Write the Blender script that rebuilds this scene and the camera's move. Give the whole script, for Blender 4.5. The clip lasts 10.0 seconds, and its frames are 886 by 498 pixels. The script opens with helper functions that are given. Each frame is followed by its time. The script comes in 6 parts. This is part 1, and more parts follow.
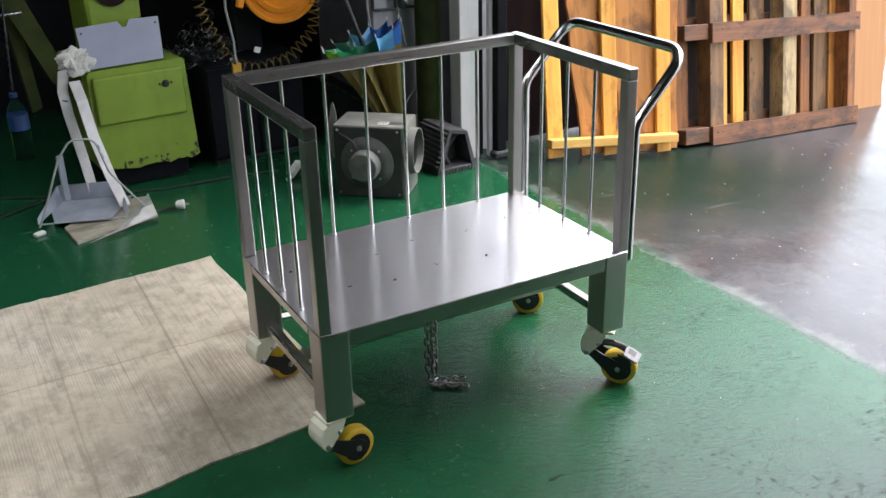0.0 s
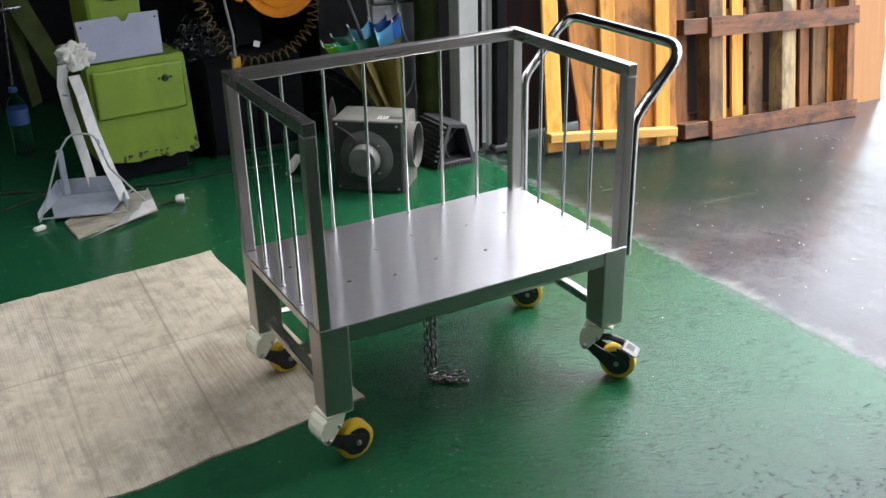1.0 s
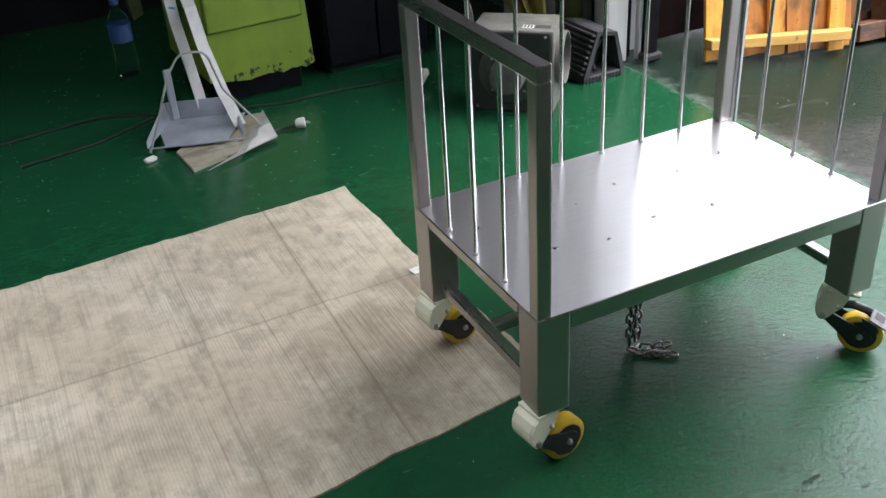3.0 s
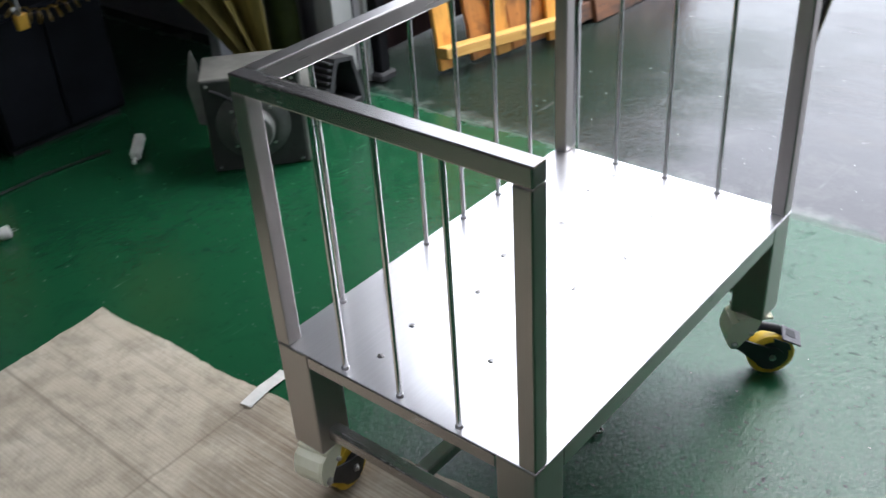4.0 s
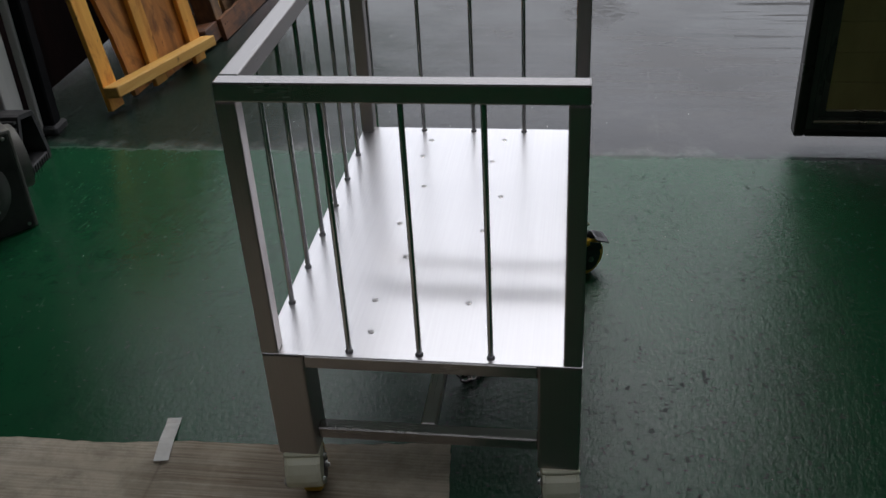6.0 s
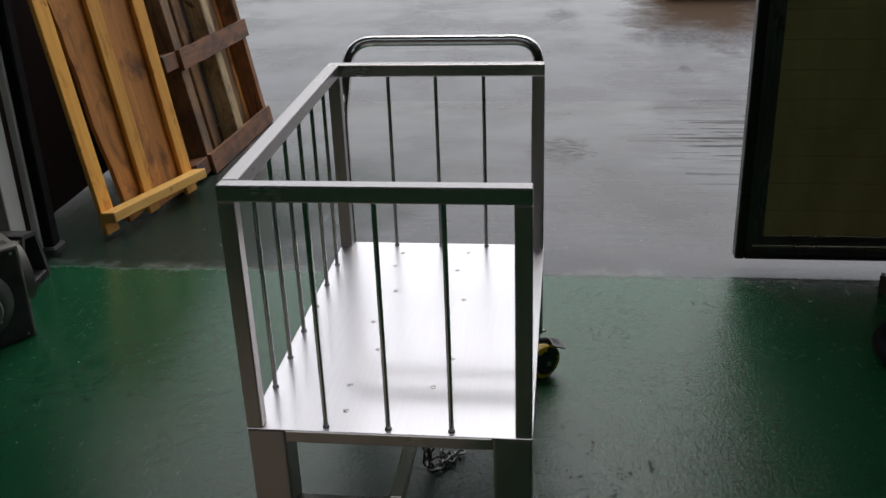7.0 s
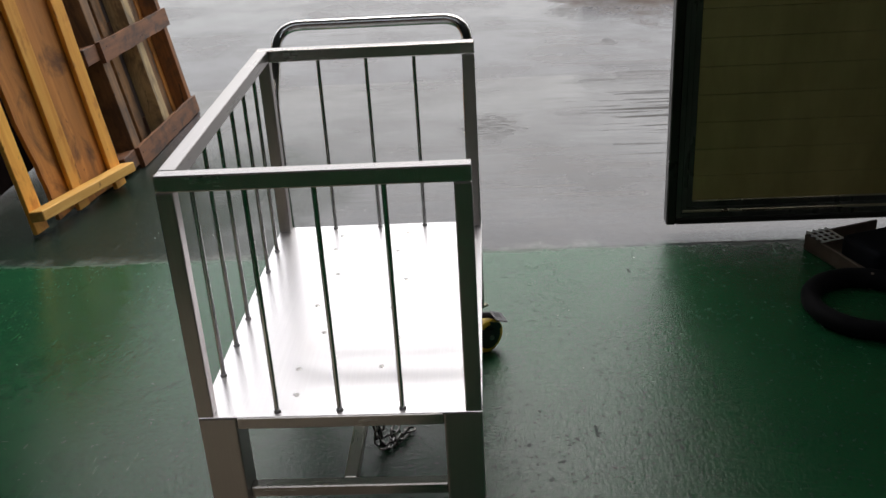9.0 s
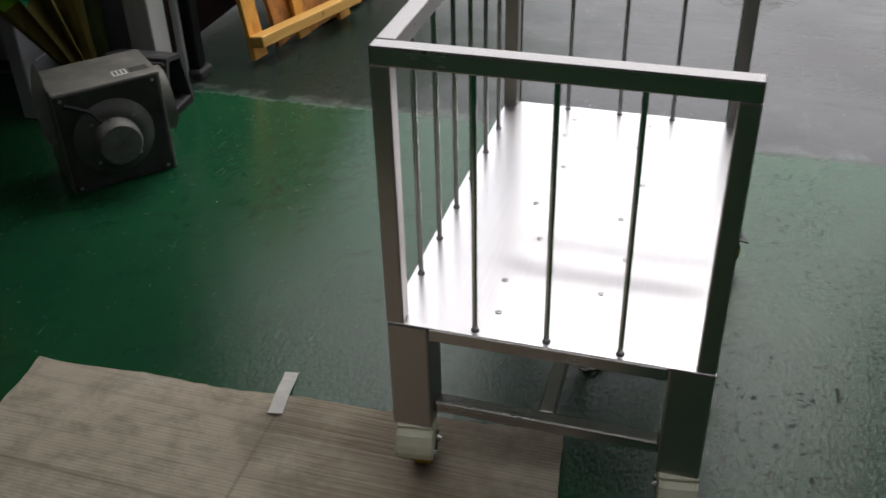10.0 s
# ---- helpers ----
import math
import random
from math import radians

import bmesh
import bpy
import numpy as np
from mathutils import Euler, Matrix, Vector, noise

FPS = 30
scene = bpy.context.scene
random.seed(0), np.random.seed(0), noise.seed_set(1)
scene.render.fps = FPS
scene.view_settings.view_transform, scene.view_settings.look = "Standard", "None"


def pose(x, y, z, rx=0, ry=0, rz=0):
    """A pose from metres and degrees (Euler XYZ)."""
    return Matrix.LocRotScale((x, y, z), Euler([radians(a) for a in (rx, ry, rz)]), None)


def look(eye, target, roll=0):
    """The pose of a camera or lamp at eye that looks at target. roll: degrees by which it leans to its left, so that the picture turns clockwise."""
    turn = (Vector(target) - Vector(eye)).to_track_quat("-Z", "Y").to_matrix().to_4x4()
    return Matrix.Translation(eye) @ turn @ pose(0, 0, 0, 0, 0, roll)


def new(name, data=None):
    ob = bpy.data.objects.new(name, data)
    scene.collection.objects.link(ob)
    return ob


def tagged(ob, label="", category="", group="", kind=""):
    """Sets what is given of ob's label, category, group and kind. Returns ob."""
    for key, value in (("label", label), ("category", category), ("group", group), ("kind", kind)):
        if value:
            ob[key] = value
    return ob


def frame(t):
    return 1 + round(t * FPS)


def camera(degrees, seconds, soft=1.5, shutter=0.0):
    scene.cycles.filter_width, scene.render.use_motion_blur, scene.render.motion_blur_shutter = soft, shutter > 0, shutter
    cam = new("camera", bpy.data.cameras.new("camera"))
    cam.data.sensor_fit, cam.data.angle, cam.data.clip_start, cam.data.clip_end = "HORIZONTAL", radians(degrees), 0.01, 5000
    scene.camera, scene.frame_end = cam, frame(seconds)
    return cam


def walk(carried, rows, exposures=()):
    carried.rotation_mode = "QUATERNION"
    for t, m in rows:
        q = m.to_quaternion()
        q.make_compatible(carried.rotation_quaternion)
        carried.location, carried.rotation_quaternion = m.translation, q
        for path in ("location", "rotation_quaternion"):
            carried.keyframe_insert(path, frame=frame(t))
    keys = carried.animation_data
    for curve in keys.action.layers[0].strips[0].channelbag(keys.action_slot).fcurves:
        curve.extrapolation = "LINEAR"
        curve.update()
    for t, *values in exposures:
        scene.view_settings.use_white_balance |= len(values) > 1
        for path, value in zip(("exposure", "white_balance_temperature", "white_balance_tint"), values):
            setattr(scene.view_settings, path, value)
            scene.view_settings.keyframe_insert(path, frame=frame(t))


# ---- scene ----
cam = camera(48.5, 10.0, soft=1.5, shutter=0.12)
PATH = [
    (0, (-0.765, -2.046, 1.636), (0.114, -0.445, 0.821), -1.4),
    (0.5, (-0.766, -2.045, 1.643), (0.112, -0.447, 0.822), -1.4),
    (1, (-0.767, -2.051, 1.646), (0.11, -0.455, 0.817), -1.4),
    (1.5, (-0.764, -2.05, 1.649), (0.111, -0.455, 0.817), -1.5),
    (2, (-0.757, -2.014, 1.642), (0.09, -0.418, 0.783), -0.9),
    (2.5, (-0.799, -1.8, 1.626), (-0.067, -0.183, 0.703), -1.3),
    (2.7, (-0.837, -1.644, 1.612), (-0.148, -0.042, 0.633), -3.5),
    (3.8, (-0.869, -0.812, 1.583), (0.171, 0.514, 0.505), -1.4),
    (4, (-0.91, -0.644, 1.572), (0.355, 0.475, 0.5), -4.0),
    (4.5, (-1.011, -0.284, 1.57), (0.437, 0.44, 0.396), -2.4),
    (5, (-1.019, -0.055, 1.565), (0.454, 0.452, 0.311), -4.4),
    (5.2, (-1.064, -0.01, 1.563), (0.434, 0.431, 0.314), -4.1),
    (6.3, (-1.509, 0.01, 1.582), (0.193, 0.278, 0.566), -3.5),
    (6.5, (-1.57, -0.025, 1.587), (0.148, 0.264, 0.605), -3.2),
    (7, (-1.681, -0.054, 1.61), (0.131, 0.186, 0.8), -2.1),
    (7.5, (-1.755, -0.035, 1.605), (0.035, 0.174, 0.738), -2.4),
    (8, (-1.773, -0.037, 1.616), (0.045, 0.151, 0.804), -2.1),
    (8.5, (-1.768, -0.037, 1.623), (0.061, 0.142, 0.834), -2.4),
    (9, (-1.706, -0.039, 1.614), (0.101, 0.067, 0.764), -3.4),
    (9.5, (-1.529, -0.051, 1.589), (0.21, 0.198, 0.633), -1.6),
    (10, (-1.355, 0.064, 1.57), (0.231, 0.557, 0.456), -1.6),
]
walk(cam, [(t, look(eye, target, roll)) for t, eye, target, roll in PATH],
     exposures=[(0, 0.53, 6280, 10), (2.0, 0.53, 6280, 10), (2.7, 0.5, 6260, 10), (3.9, 0.20, 6080, 10), (4.5, -0.65, 6000, 10), (5.0, -1.36, 6100, 10), (5.2, -1.50, 6150, 10),
                (6.3, -1.76, 6330, 10), (7.0, -1.50, 6500, 10), (7.5, -1.40, 6620, 10), (9.0, -1.02, 6760, 10), (10.0, -1.13, 6620, 10)])

# ---- light: overcast sky through the wide workshop door, plus two added overhead fill lamps ----
SUN_EL, SUN_AZ = radians(66), radians(95)
world = bpy.data.worlds.new("overcast_sky")
scene.world = world
world.use_nodes = True
wn = world.node_tree.nodes
wl = world.node_tree.links
sky = wn.new("ShaderNodeTexSky")
sky.sky_type = "NISHITA"
sky.sun_disc = False
sky.sun_elevation, sky.sun_rotation = SUN_EL, SUN_AZ
sky.dust_density, sky.air_density = 4.0, 1.0
grey = wn.new("ShaderNodeHueSaturation")
grey.inputs["Saturation"].default_value = 0.30
wl.new(sky.outputs[0], grey.inputs["Color"])
wl.new(grey.outputs[0], wn["Background"].inputs["Color"])
wn["Background"].inputs["Strength"].default_value = 0.60

sun = new("sun", bpy.data.lights.new("sun", "SUN"))
sun.data.energy, sun.data.angle, sun.data.color = 0.6, radians(25), (1.0, 0.97, 0.93)
sun.matrix_world = look((math.sin(SUN_AZ) * math.cos(SUN_EL) * 20, math.cos(SUN_AZ) * math.cos(SUN_EL) * 20,
                         math.sin(SUN_EL) * 20), (0, 0, 0))
# unseen overhead lamps, added to brighten cardboard, floor and door leaf
FILL_LAMPS = [(-1.8, 0.5, 16), (-1.6, -3.2, 2.2)]
for rx, ry, watts in FILL_LAMPS:
    lamp = new("overhead_fill", bpy.data.lights.new("overhead_fill", "AREA"))
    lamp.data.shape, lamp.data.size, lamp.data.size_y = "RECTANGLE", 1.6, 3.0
    lamp.data.spread = radians(96)          # narrow spread keeps the light off the back corner
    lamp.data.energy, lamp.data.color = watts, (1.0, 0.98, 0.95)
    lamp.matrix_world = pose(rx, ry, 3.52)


# ---- materials ----
SEAM = 1.69          # where the green paint ends and the yard concrete begins


def nodes_of(name):
    m = bpy.data.materials.new(name)
    m.use_nodes = True
    return m, m.node_tree.nodes, m.node_tree.links, m.node_tree.nodes["Principled BSDF"]


def ramp(n, l, src, stops):
    r = n.new("ShaderNodeValToRGB")
    e = r.color_ramp.elements
    while len(e) < len(stops):
        e.new(0.5)
    for el, (p, c) in zip(e, stops):
        el.position = p
        el.color = (*c, 1) if len(c) == 3 else c
    l.new(src, r.inputs[0])
    return r.outputs[0]


def coords(n, l, scale=(1, 1, 1), use="Object", rot=(0, 0, 0)):
    tc = n.new("ShaderNodeTexCoord")
    mp = n.new("ShaderNodeMapping")
    mp.inputs["Scale"].default_value = scale
    mp.inputs["Rotation"].default_value = rot
    l.new(tc.outputs[use], mp.inputs[0])
    return mp.outputs[0]


def noise_tex(n, l, vec, scale, detail=5, rough=0.6, dist=0.0):
    t = n.new("ShaderNodeTexNoise")
    t.inputs["Scale"].default_value = scale
    t.inputs["Detail"].default_value = detail
    t.inputs["Roughness"].default_value = rough
    t.inputs["Distortion"].default_value = dist
    l.new(vec, t.inputs["Vector"])
    return t.outputs["Fac"]


def mixc(n, l, fac, a, b, mode="MIX"):
    x = n.new("ShaderNodeMix")
    x.data_type, x.blend_type = "RGBA", mode
    for i, v in ((0, fac), (6, a), (7, b)):
        if isinstance(v, (int, float)):
            x.inputs[i].default_value = v
        elif isinstance(v, tuple):
            x.inputs[i].default_value = (*v, 1)
        else:
            l.new(v, x.inputs[i])
    return x.outputs[2]


def grey3(v):
    return (v, v, v)


def bump(n, l, b, height, strength, dist=0.002, under=None):
    k = n.new("ShaderNodeBump")
    k.inputs["Strength"].default_value = strength
    k.inputs["Distance"].default_value = dist
    l.new(height, k.inputs["Height"])
    if under is not None:
        l.new(under, k.inputs["Normal"])
    l.new(k.outputs[0], b.inputs["Normal"])
    return k.outputs[0]


def painted(name, base, dark, rough=0.5, metal=0.0, scale=6, wear=None, wear_at=0.68, fine=90, bump_s=0.15, stretch=(1, 1, 1)):
    """Paint, plastic or bare metal: cloudy tone, fine grain, optional worn patches."""
    m, n, l, b = nodes_of(name)
    v = coords(n, l, stretch)
    big = noise_tex(n, l, v, scale, 6)
    small = noise_tex(n, l, v, fine, 3)
    col = ramp(n, l, big, [(0.3, dark), (0.68, base)])
    if wear:
        w = ramp(n, l, noise_tex(n, l, v, scale * 2.3, 8, 0.7), [(wear_at, grey3(0)), (wear_at + 0.04, grey3(1))])
        col = mixc(n, l, w, col, wear)
    l.new(col, b.inputs["Base Color"])
    l.new(ramp(n, l, big, [(0.3, grey3(min(1, rough + 0.12))), (0.7, grey3(max(0.04, rough - 0.08)))]), b.inputs["Roughness"])
    b.inputs["Metallic"].default_value = metal
    bump(n, l, b, small, bump_s, 0.001)
    return m


def steel(name, axis, rough=0.33, tone=(0.57, 0.54, 0.53), aniso=0.0, grain_depth=0.06, haze_part=0.5, haze_rough=0.6):
    """Brushed stainless steel, its grain along one axis."""
    m, n, l, b = nodes_of(name)
    s = [260, 260, 260]
    s[axis] = 3
    grain = noise_tex(n, l, coords(n, l, tuple(s)), 1.0, 3, 0.6)
    cloud = noise_tex(n, l, coords(n, l), 7, 5)
    col = mixc(n, l, ramp(n, l, grain, [(0.3, grey3(0.0)), (0.7, grey3(1.0))]), tuple(c * 0.95 for c in tone), tone)
    l.new(col, b.inputs["Base Color"])
    b.inputs["Metallic"].default_value = 1.0
    rr = n.new("ShaderNodeMath")
    rr.operation = "MULTIPLY_ADD"
    l.new(grain, rr.inputs[0])
    rr.inputs[1].default_value = grain_depth
    rr.inputs[2].default_value = rough - grain_depth / 2 - 0.01
    r2 = n.new("ShaderNodeMath")
    r2.operation = "MULTIPLY_ADD"
    l.new(cloud, r2.inputs[0])
    r2.inputs[1].default_value = 0.05
    l.new(rr.outputs[0], r2.inputs[2])
    l.new(r2.outputs[0], b.inputs["Roughness"])
    if aniso:
        side = n.new("ShaderNodeCombineXYZ")
        side.inputs[1 if axis == 0 else 0].default_value = 1.0
        l.new(side.outputs[0], b.inputs["Tangent"])
        b.inputs["Anisotropic"].default_value = aniso
    # a second, broad lobe: the fine haze of ground steel
    haze = n.new("ShaderNodeBsdfAnisotropic")
    haze.inputs["Roughness"].default_value = haze_rough
    l.new(col, haze.inputs["Color"])
    both = n.new("ShaderNodeMixShader")
    both.inputs[0].default_value = haze_part
    l.new(b.outputs[0], both.inputs[1])
    l.new(haze.outputs[0], both.inputs[2])
    l.new(both.outputs[0], n["Material Output"].inputs["Surface"])
    return m


def wood(name, light, dark, axis=2, rough=0.62, stain=None, grain=1.0, stain_at=0.50):
    m, n, l, b = nodes_of(name)
    info = n.new("ShaderNodeObjectInfo")
    off = n.new("ShaderNodeVectorMath")
    off.operation = "MULTIPLY_ADD"
    s = [42 * grain] * 3
    s[axis] = 2.2 * grain
    vec = coords(n, l, tuple(s))
    comb = n.new("ShaderNodeCombineXYZ")
    for i in range(3):
        l.new(info.outputs["Random"], comb.inputs[i])
    l.new(comb.outputs[0], off.inputs[0])
    off.inputs[1].default_value = (37, 53, 71)
    l.new(vec, off.inputs[2])
    g = noise_tex(n, l, off.outputs[0], 1.0, 6, 0.62, 0.6)
    col = ramp(n, l, g, [(0.28, dark), (0.52, tuple((a + c) / 2 for a, c in zip(light, dark))), (0.72, light)])
    # blotches and knots, longer along the grain
    s2 = [9.0] * 3
    s2[axis] = 4.2
    shift = n.new("ShaderNodeVectorMath")
    l.new(coords(n, l, tuple(s2)), shift.inputs[0])
    big = n.new("ShaderNodeVectorMath")
    big.operation = "MULTIPLY"
    l.new(comb.outputs[0], big.inputs[0])
    big.inputs[1].default_value = (31, 47, 59)
    l.new(big.outputs[0], shift.inputs[1])
    if stain:
        blot = noise_tex(n, l, shift.outputs[0], 1.0, 5, 0.66, 0.5)
        col = mixc(n, l, ramp(n, l, blot, [(stain_at, grey3(0)), (stain_at + 0.16, grey3(0.8))]), col, stain)
        knot = noise_tex(n, l, shift.outputs[0], 1.9, 3, 0.6, 0.8)
        col = mixc(n, l, ramp(n, l, knot, [(0.66, grey3(0)), (0.73, grey3(0.85))]), col, tuple(c * 0.35 for c in stain))
    tone = n.new("ShaderNodeHueSaturation")
    val = n.new("ShaderNodeMapRange")
    val.inputs["To Min"].default_value, val.inputs["To Max"].default_value = 0.72, 1.15
    l.new(info.outputs["Random"], val.inputs["Value"])
    l.new(val.outputs[0], tone.inputs["Value"])
    l.new(col, tone.inputs["Color"])
    l.new(tone.outputs[0], b.inputs["Base Color"])
    b.inputs["Roughness"].default_value = rough
    bump(n, l, b, g, 0.35, 0.0015)
    return m


def multiply(n, l, a, b):
    k = n.new("ShaderNodeMath")
    k.operation = "MULTIPLY"
    l.new(a, k.inputs[0])
    if isinstance(b, (int, float)):
        k.inputs[1].default_value = b
    else:
        l.new(b, k.inputs[1])
    return k.outputs[0]


def patch_mask(n, l, v, cx, cy, rx, ry, ragged=0.35, scale=3.0):
    """A soft worn patch round a spot, with a ragged rim."""
    mp = n.new("ShaderNodeMapping")
    mp.inputs["Location"].default_value = (-cx / rx, -cy / ry, 0)
    mp.inputs["Scale"].default_value = (1 / rx, 1 / ry, 0)
    l.new(v, mp.inputs[0])
    ln = n.new("ShaderNodeVectorMath")
    ln.operation = "LENGTH"
    l.new(mp.outputs[0], ln.inputs[0])
    ad = n.new("ShaderNodeMath")
    ad.operation = "MULTIPLY_ADD"
    l.new(noise_tex(n, l, v, scale, 6, 0.7), ad.inputs[0])
    ad.inputs[1].default_value = -ragged * 4
    l.new(ln.outputs["Value"], ad.inputs[2])
    a2 = n.new("ShaderNodeMath")
    l.new(ad.outputs[0], a2.inputs[0])
    a2.inputs[1].default_value = ragged * 2
    return ramp(n, l, a2.outputs[0], [(0.35, grey3(1)), (1.0, grey3(0))])


def floor_paint():
    m, n, l, b = nodes_of("green_floor_paint")
    v = coords(n, l)
    cloud = noise_tex(n, l, v, 0.9, 6, 0.62)
    mid = noise_tex(n, l, v, 7, 7, 0.68, 0.8)
    col = ramp(n, l, cloud, [(0.3, (0.008, 0.060, 0.025)), (0.55, (0.010, 0.070, 0.028)), (0.75, (0.013, 0.078, 0.033))])
    col = mixc(n, l, ramp(n, l, mid, [(0.50, grey3(0)), (0.74, grey3(0.55))]), col, (0.004, 0.038, 0.019))
    # chips of an older dark coat, in clusters, thickest near the doorway
    xyz = n.new("ShaderNodeSeparateXYZ")
    l.new(v, xyz.inputs[0])
    near = n.new("ShaderNodeMapRange")
    l.new(xyz.outputs[0], near.inputs["Value"])
    near.inputs["From Min"].default_value, near.inputs["From Max"].default_value = 0.75, 1.35
    near.inputs["To Min"].default_value, near.inputs["To Max"].default_value = -0.06, 0.055
    lift = n.new("ShaderNodeMath")
    l.new(noise_tex(n, l, v, 3.4, 5, 0.66), lift.inputs[0])
    l.new(near.outputs[0], lift.inputs[1])
    area = ramp(n, l, lift.outputs[0], [(0.56, grey3(0)), (0.61, grey3(1))])
    flake = noise_tex(n, l, coords(n, l, (1.0, 1.6, 1), rot=(0, 0, 0.7)), 46, 4, 0.66, 0.25)
    chip = multiply(n, l, ramp(n, l, flake, [(0.590, grey3(0)), (0.640, grey3(0.7))]), area)
    col = mixc(n, l, chip, col, (0.006, 0.038, 0.021))
    # ragged chipped patches near the door sill
    shard = ramp(n, l, noise_tex(n, l, coords(n, l, (1.0, 1.7, 1), rot=(0, 0, 0.6)), 27, 6, 0.72, 0.4), [(0.562, grey3(0)), (0.590, grey3(0.75))])
    for cx, cy, rx, ry in ((1.60, 0.50, 0.17, 0.12), (1.46, 0.17, 0.20, 0.15), (1.64, 0.15, 0.12, 0.10), (1.50, -0.23, 0.22, 0.17), (1.32, -0.27, 0.18, 0.16), (1.22, 0.15, 0.12, 0.08), (1.45, -0.62, 0.16, 0.20),
                           (1.15, -0.75, 0.14, 0.16), (0.85, -0.95, 0.16, 0.14)):
        spot = multiply(n, l, shard, patch_mask(n, l, v, cx, cy, rx * 0.8, ry * 0.8, 0.45, 9.0))
        chip = mixc(n, l, spot, chip, grey3(0.95))
    col = mixc(n, l, chip, col, (0.004, 0.040, 0.020))
    # scattered pits and nicks, coloured near black where they miss the sky sheen
    pit = None
    worked = patch_mask(n, l, v, 0.45, -0.48, 1.0, 0.75, 0.3, 3.0)
    for scale, size, keep, stretch, turn, everywhere in ((5.0, 0.080, 0.76, (1.0, 3.4, 1), 0.5, True), (7.0, 0.085, 0.76, (3.2, 1.0, 1), -0.35, True), (17.0, 0.12, 0.84, (1.0, 1.6, 1), 0.9, True), (30.0, 0.17, 0.82, (1.4, 1.0, 1), 0.2, True),
                                                         (11.0, 0.12, 0.72, (1.0, 1.5, 1), 1.2, False), (23.0, 0.16, 0.68, (1.3, 1.0, 1), -0.6, False), (4.3, 0.050, 0.60, (1.0, 5.0, 1), -0.9, False)):
        vor = n.new("ShaderNodeTexVoronoi")
        vor.voronoi_dimensions = "2D"
        vor.inputs["Scale"].default_value = scale
        wob = n.new("ShaderNodeVectorMath")
        wob.operation = "MULTIPLY_ADD"
        tex = n.new("ShaderNodeTexNoise")
        tex.inputs["Scale"].default_value = 40
        l.new(v, tex.inputs["Vector"])
        l.new(tex.outputs["Color"], wob.inputs[0])
        wob.inputs[1].default_value = (0.35 / scale, 0.35 / scale, 0)
        l.new(coords(n, l, stretch, rot=(0, 0, turn)), wob.inputs[2])
        l.new(wob.outputs[0], vor.inputs["Vector"])
        dot = ramp(n, l, vor.outputs["Distance"], [(size * 0.55, grey3(1)), (size, grey3(0))])
        sep = n.new("ShaderNodeSeparateColor")
        l.new(vor.outputs["Color"], sep.inputs[0])
        dot = multiply(n, l, dot, ramp(n, l, sep.outputs[0], [(keep, grey3(0)), (keep + 0.02, grey3(1))]))
        dot = dot if everywhere else multiply(n, l, dot, worked)
        pit = dot if pit is None else mixc(n, l, 1.0, pit, dot, "LIGHTEN")
    side = n.new("ShaderNodeMapRange")
    l.new(xyz.outputs[1], side.inputs["Value"])
    side.inputs["From Min"].default_value, side.inputs["From Max"].default_value = 0.1, 1.3
    side.inputs["To Min"].default_value, side.inputs["To Max"].default_value = 1.0, 0.6
    pit = multiply(n, l, pit, side.outputs[0])
    pit = multiply(n, l, pit, ramp(n, l, noise_tex(n, l, v, 2.6, 4, 0.6), [(0.34, grey3(0.15)), (0.58, grey3(0.9))]))
    col = mixc(n, l, pit, col, (0.004, 0.018, 0.011))
    chip = mixc(n, l, 1.0, chip, pit, "LIGHTEN")
    small = ramp(n, l, noise_tex(n, l, coords(n, l, (1, 1.8, 1), rot=(0, 0, -0.4)), 64, 3, 0.5, 0.3), [(0.700, grey3(0)), (0.73, grey3(0.8))])
    inner = n.new("ShaderNodeMapRange")
    l.new(xyz.outputs[1], inner.inputs["Value"])
    inner.inputs["From Min"].default_value, inner.inputs["From Max"].default_value = 0.6, 1.4
    inner.inputs["To Min"].default_value, inner.inputs["To Max"].default_value = 1.0, 0.10
    small = multiply(n, l, small, inner.outputs[0])
    col = mixc(n, l, small, col, (0.006, 0.026, 0.015))
    # pale scuffs
    scuff = multiply(n, l, ramp(n, l, noise_tex(n, l, coords(n, l, (1, 6, 1), rot=(0, 0, 0.25)), 9, 6, 0.7, 0.5), [(0.63, grey3(0)), (0.70, grey3(0.6))]),
                     ramp(n, l, noise_tex(n, l, v, 3.4, 3), [(0.50, grey3(0)), (0.62, grey3(1))]))
    col = mixc(n, l, scuff, col, (0.16, 0.25, 0.19))
    # the feathered, dirty rim where the coat ends
    rim = n.new("ShaderNodeMath")
    rim.operation = "MULTIPLY_ADD"
    l.new(noise_tex(n, l, v, 14, 6, 0.7), rim.inputs[0])
    rim.inputs[1].default_value = 0.16
    l.new(xyz.outputs[0], rim.inputs[2])
    worn = ramp(n, l, noise_tex(n, l, v, 1.0, 2), [(0.42, grey3(0.25)), (0.6, grey3(0.85))])
    fr = n.new("ShaderNodeMapRange")
    l.new(rim.outputs[0], fr.inputs["Value"])
    fr.inputs["From Min"].default_value, fr.inputs["From Max"].default_value = SEAM + 0.055, SEAM + 0.085
    edge = multiply(n, l, fr.outputs[0], worn)
    col = mixc(n, l, edge, col, (0.055, 0.075, 0.062))
    l.new(col, b.inputs["Base Color"])
    mott = noise_tex(n, l, v, 17, 8, 0.72, 0.5)
    rough = mixc(n, l, ramp(n, l, mott, [(0.38, grey3(0)), (0.62, grey3(1))]), grey3(0.14), grey3(0.27))
    rough = mixc(n, l, small, rough, grey3(0.36))
    rough = mixc(n, l, edge, rough, grey3(0.6))
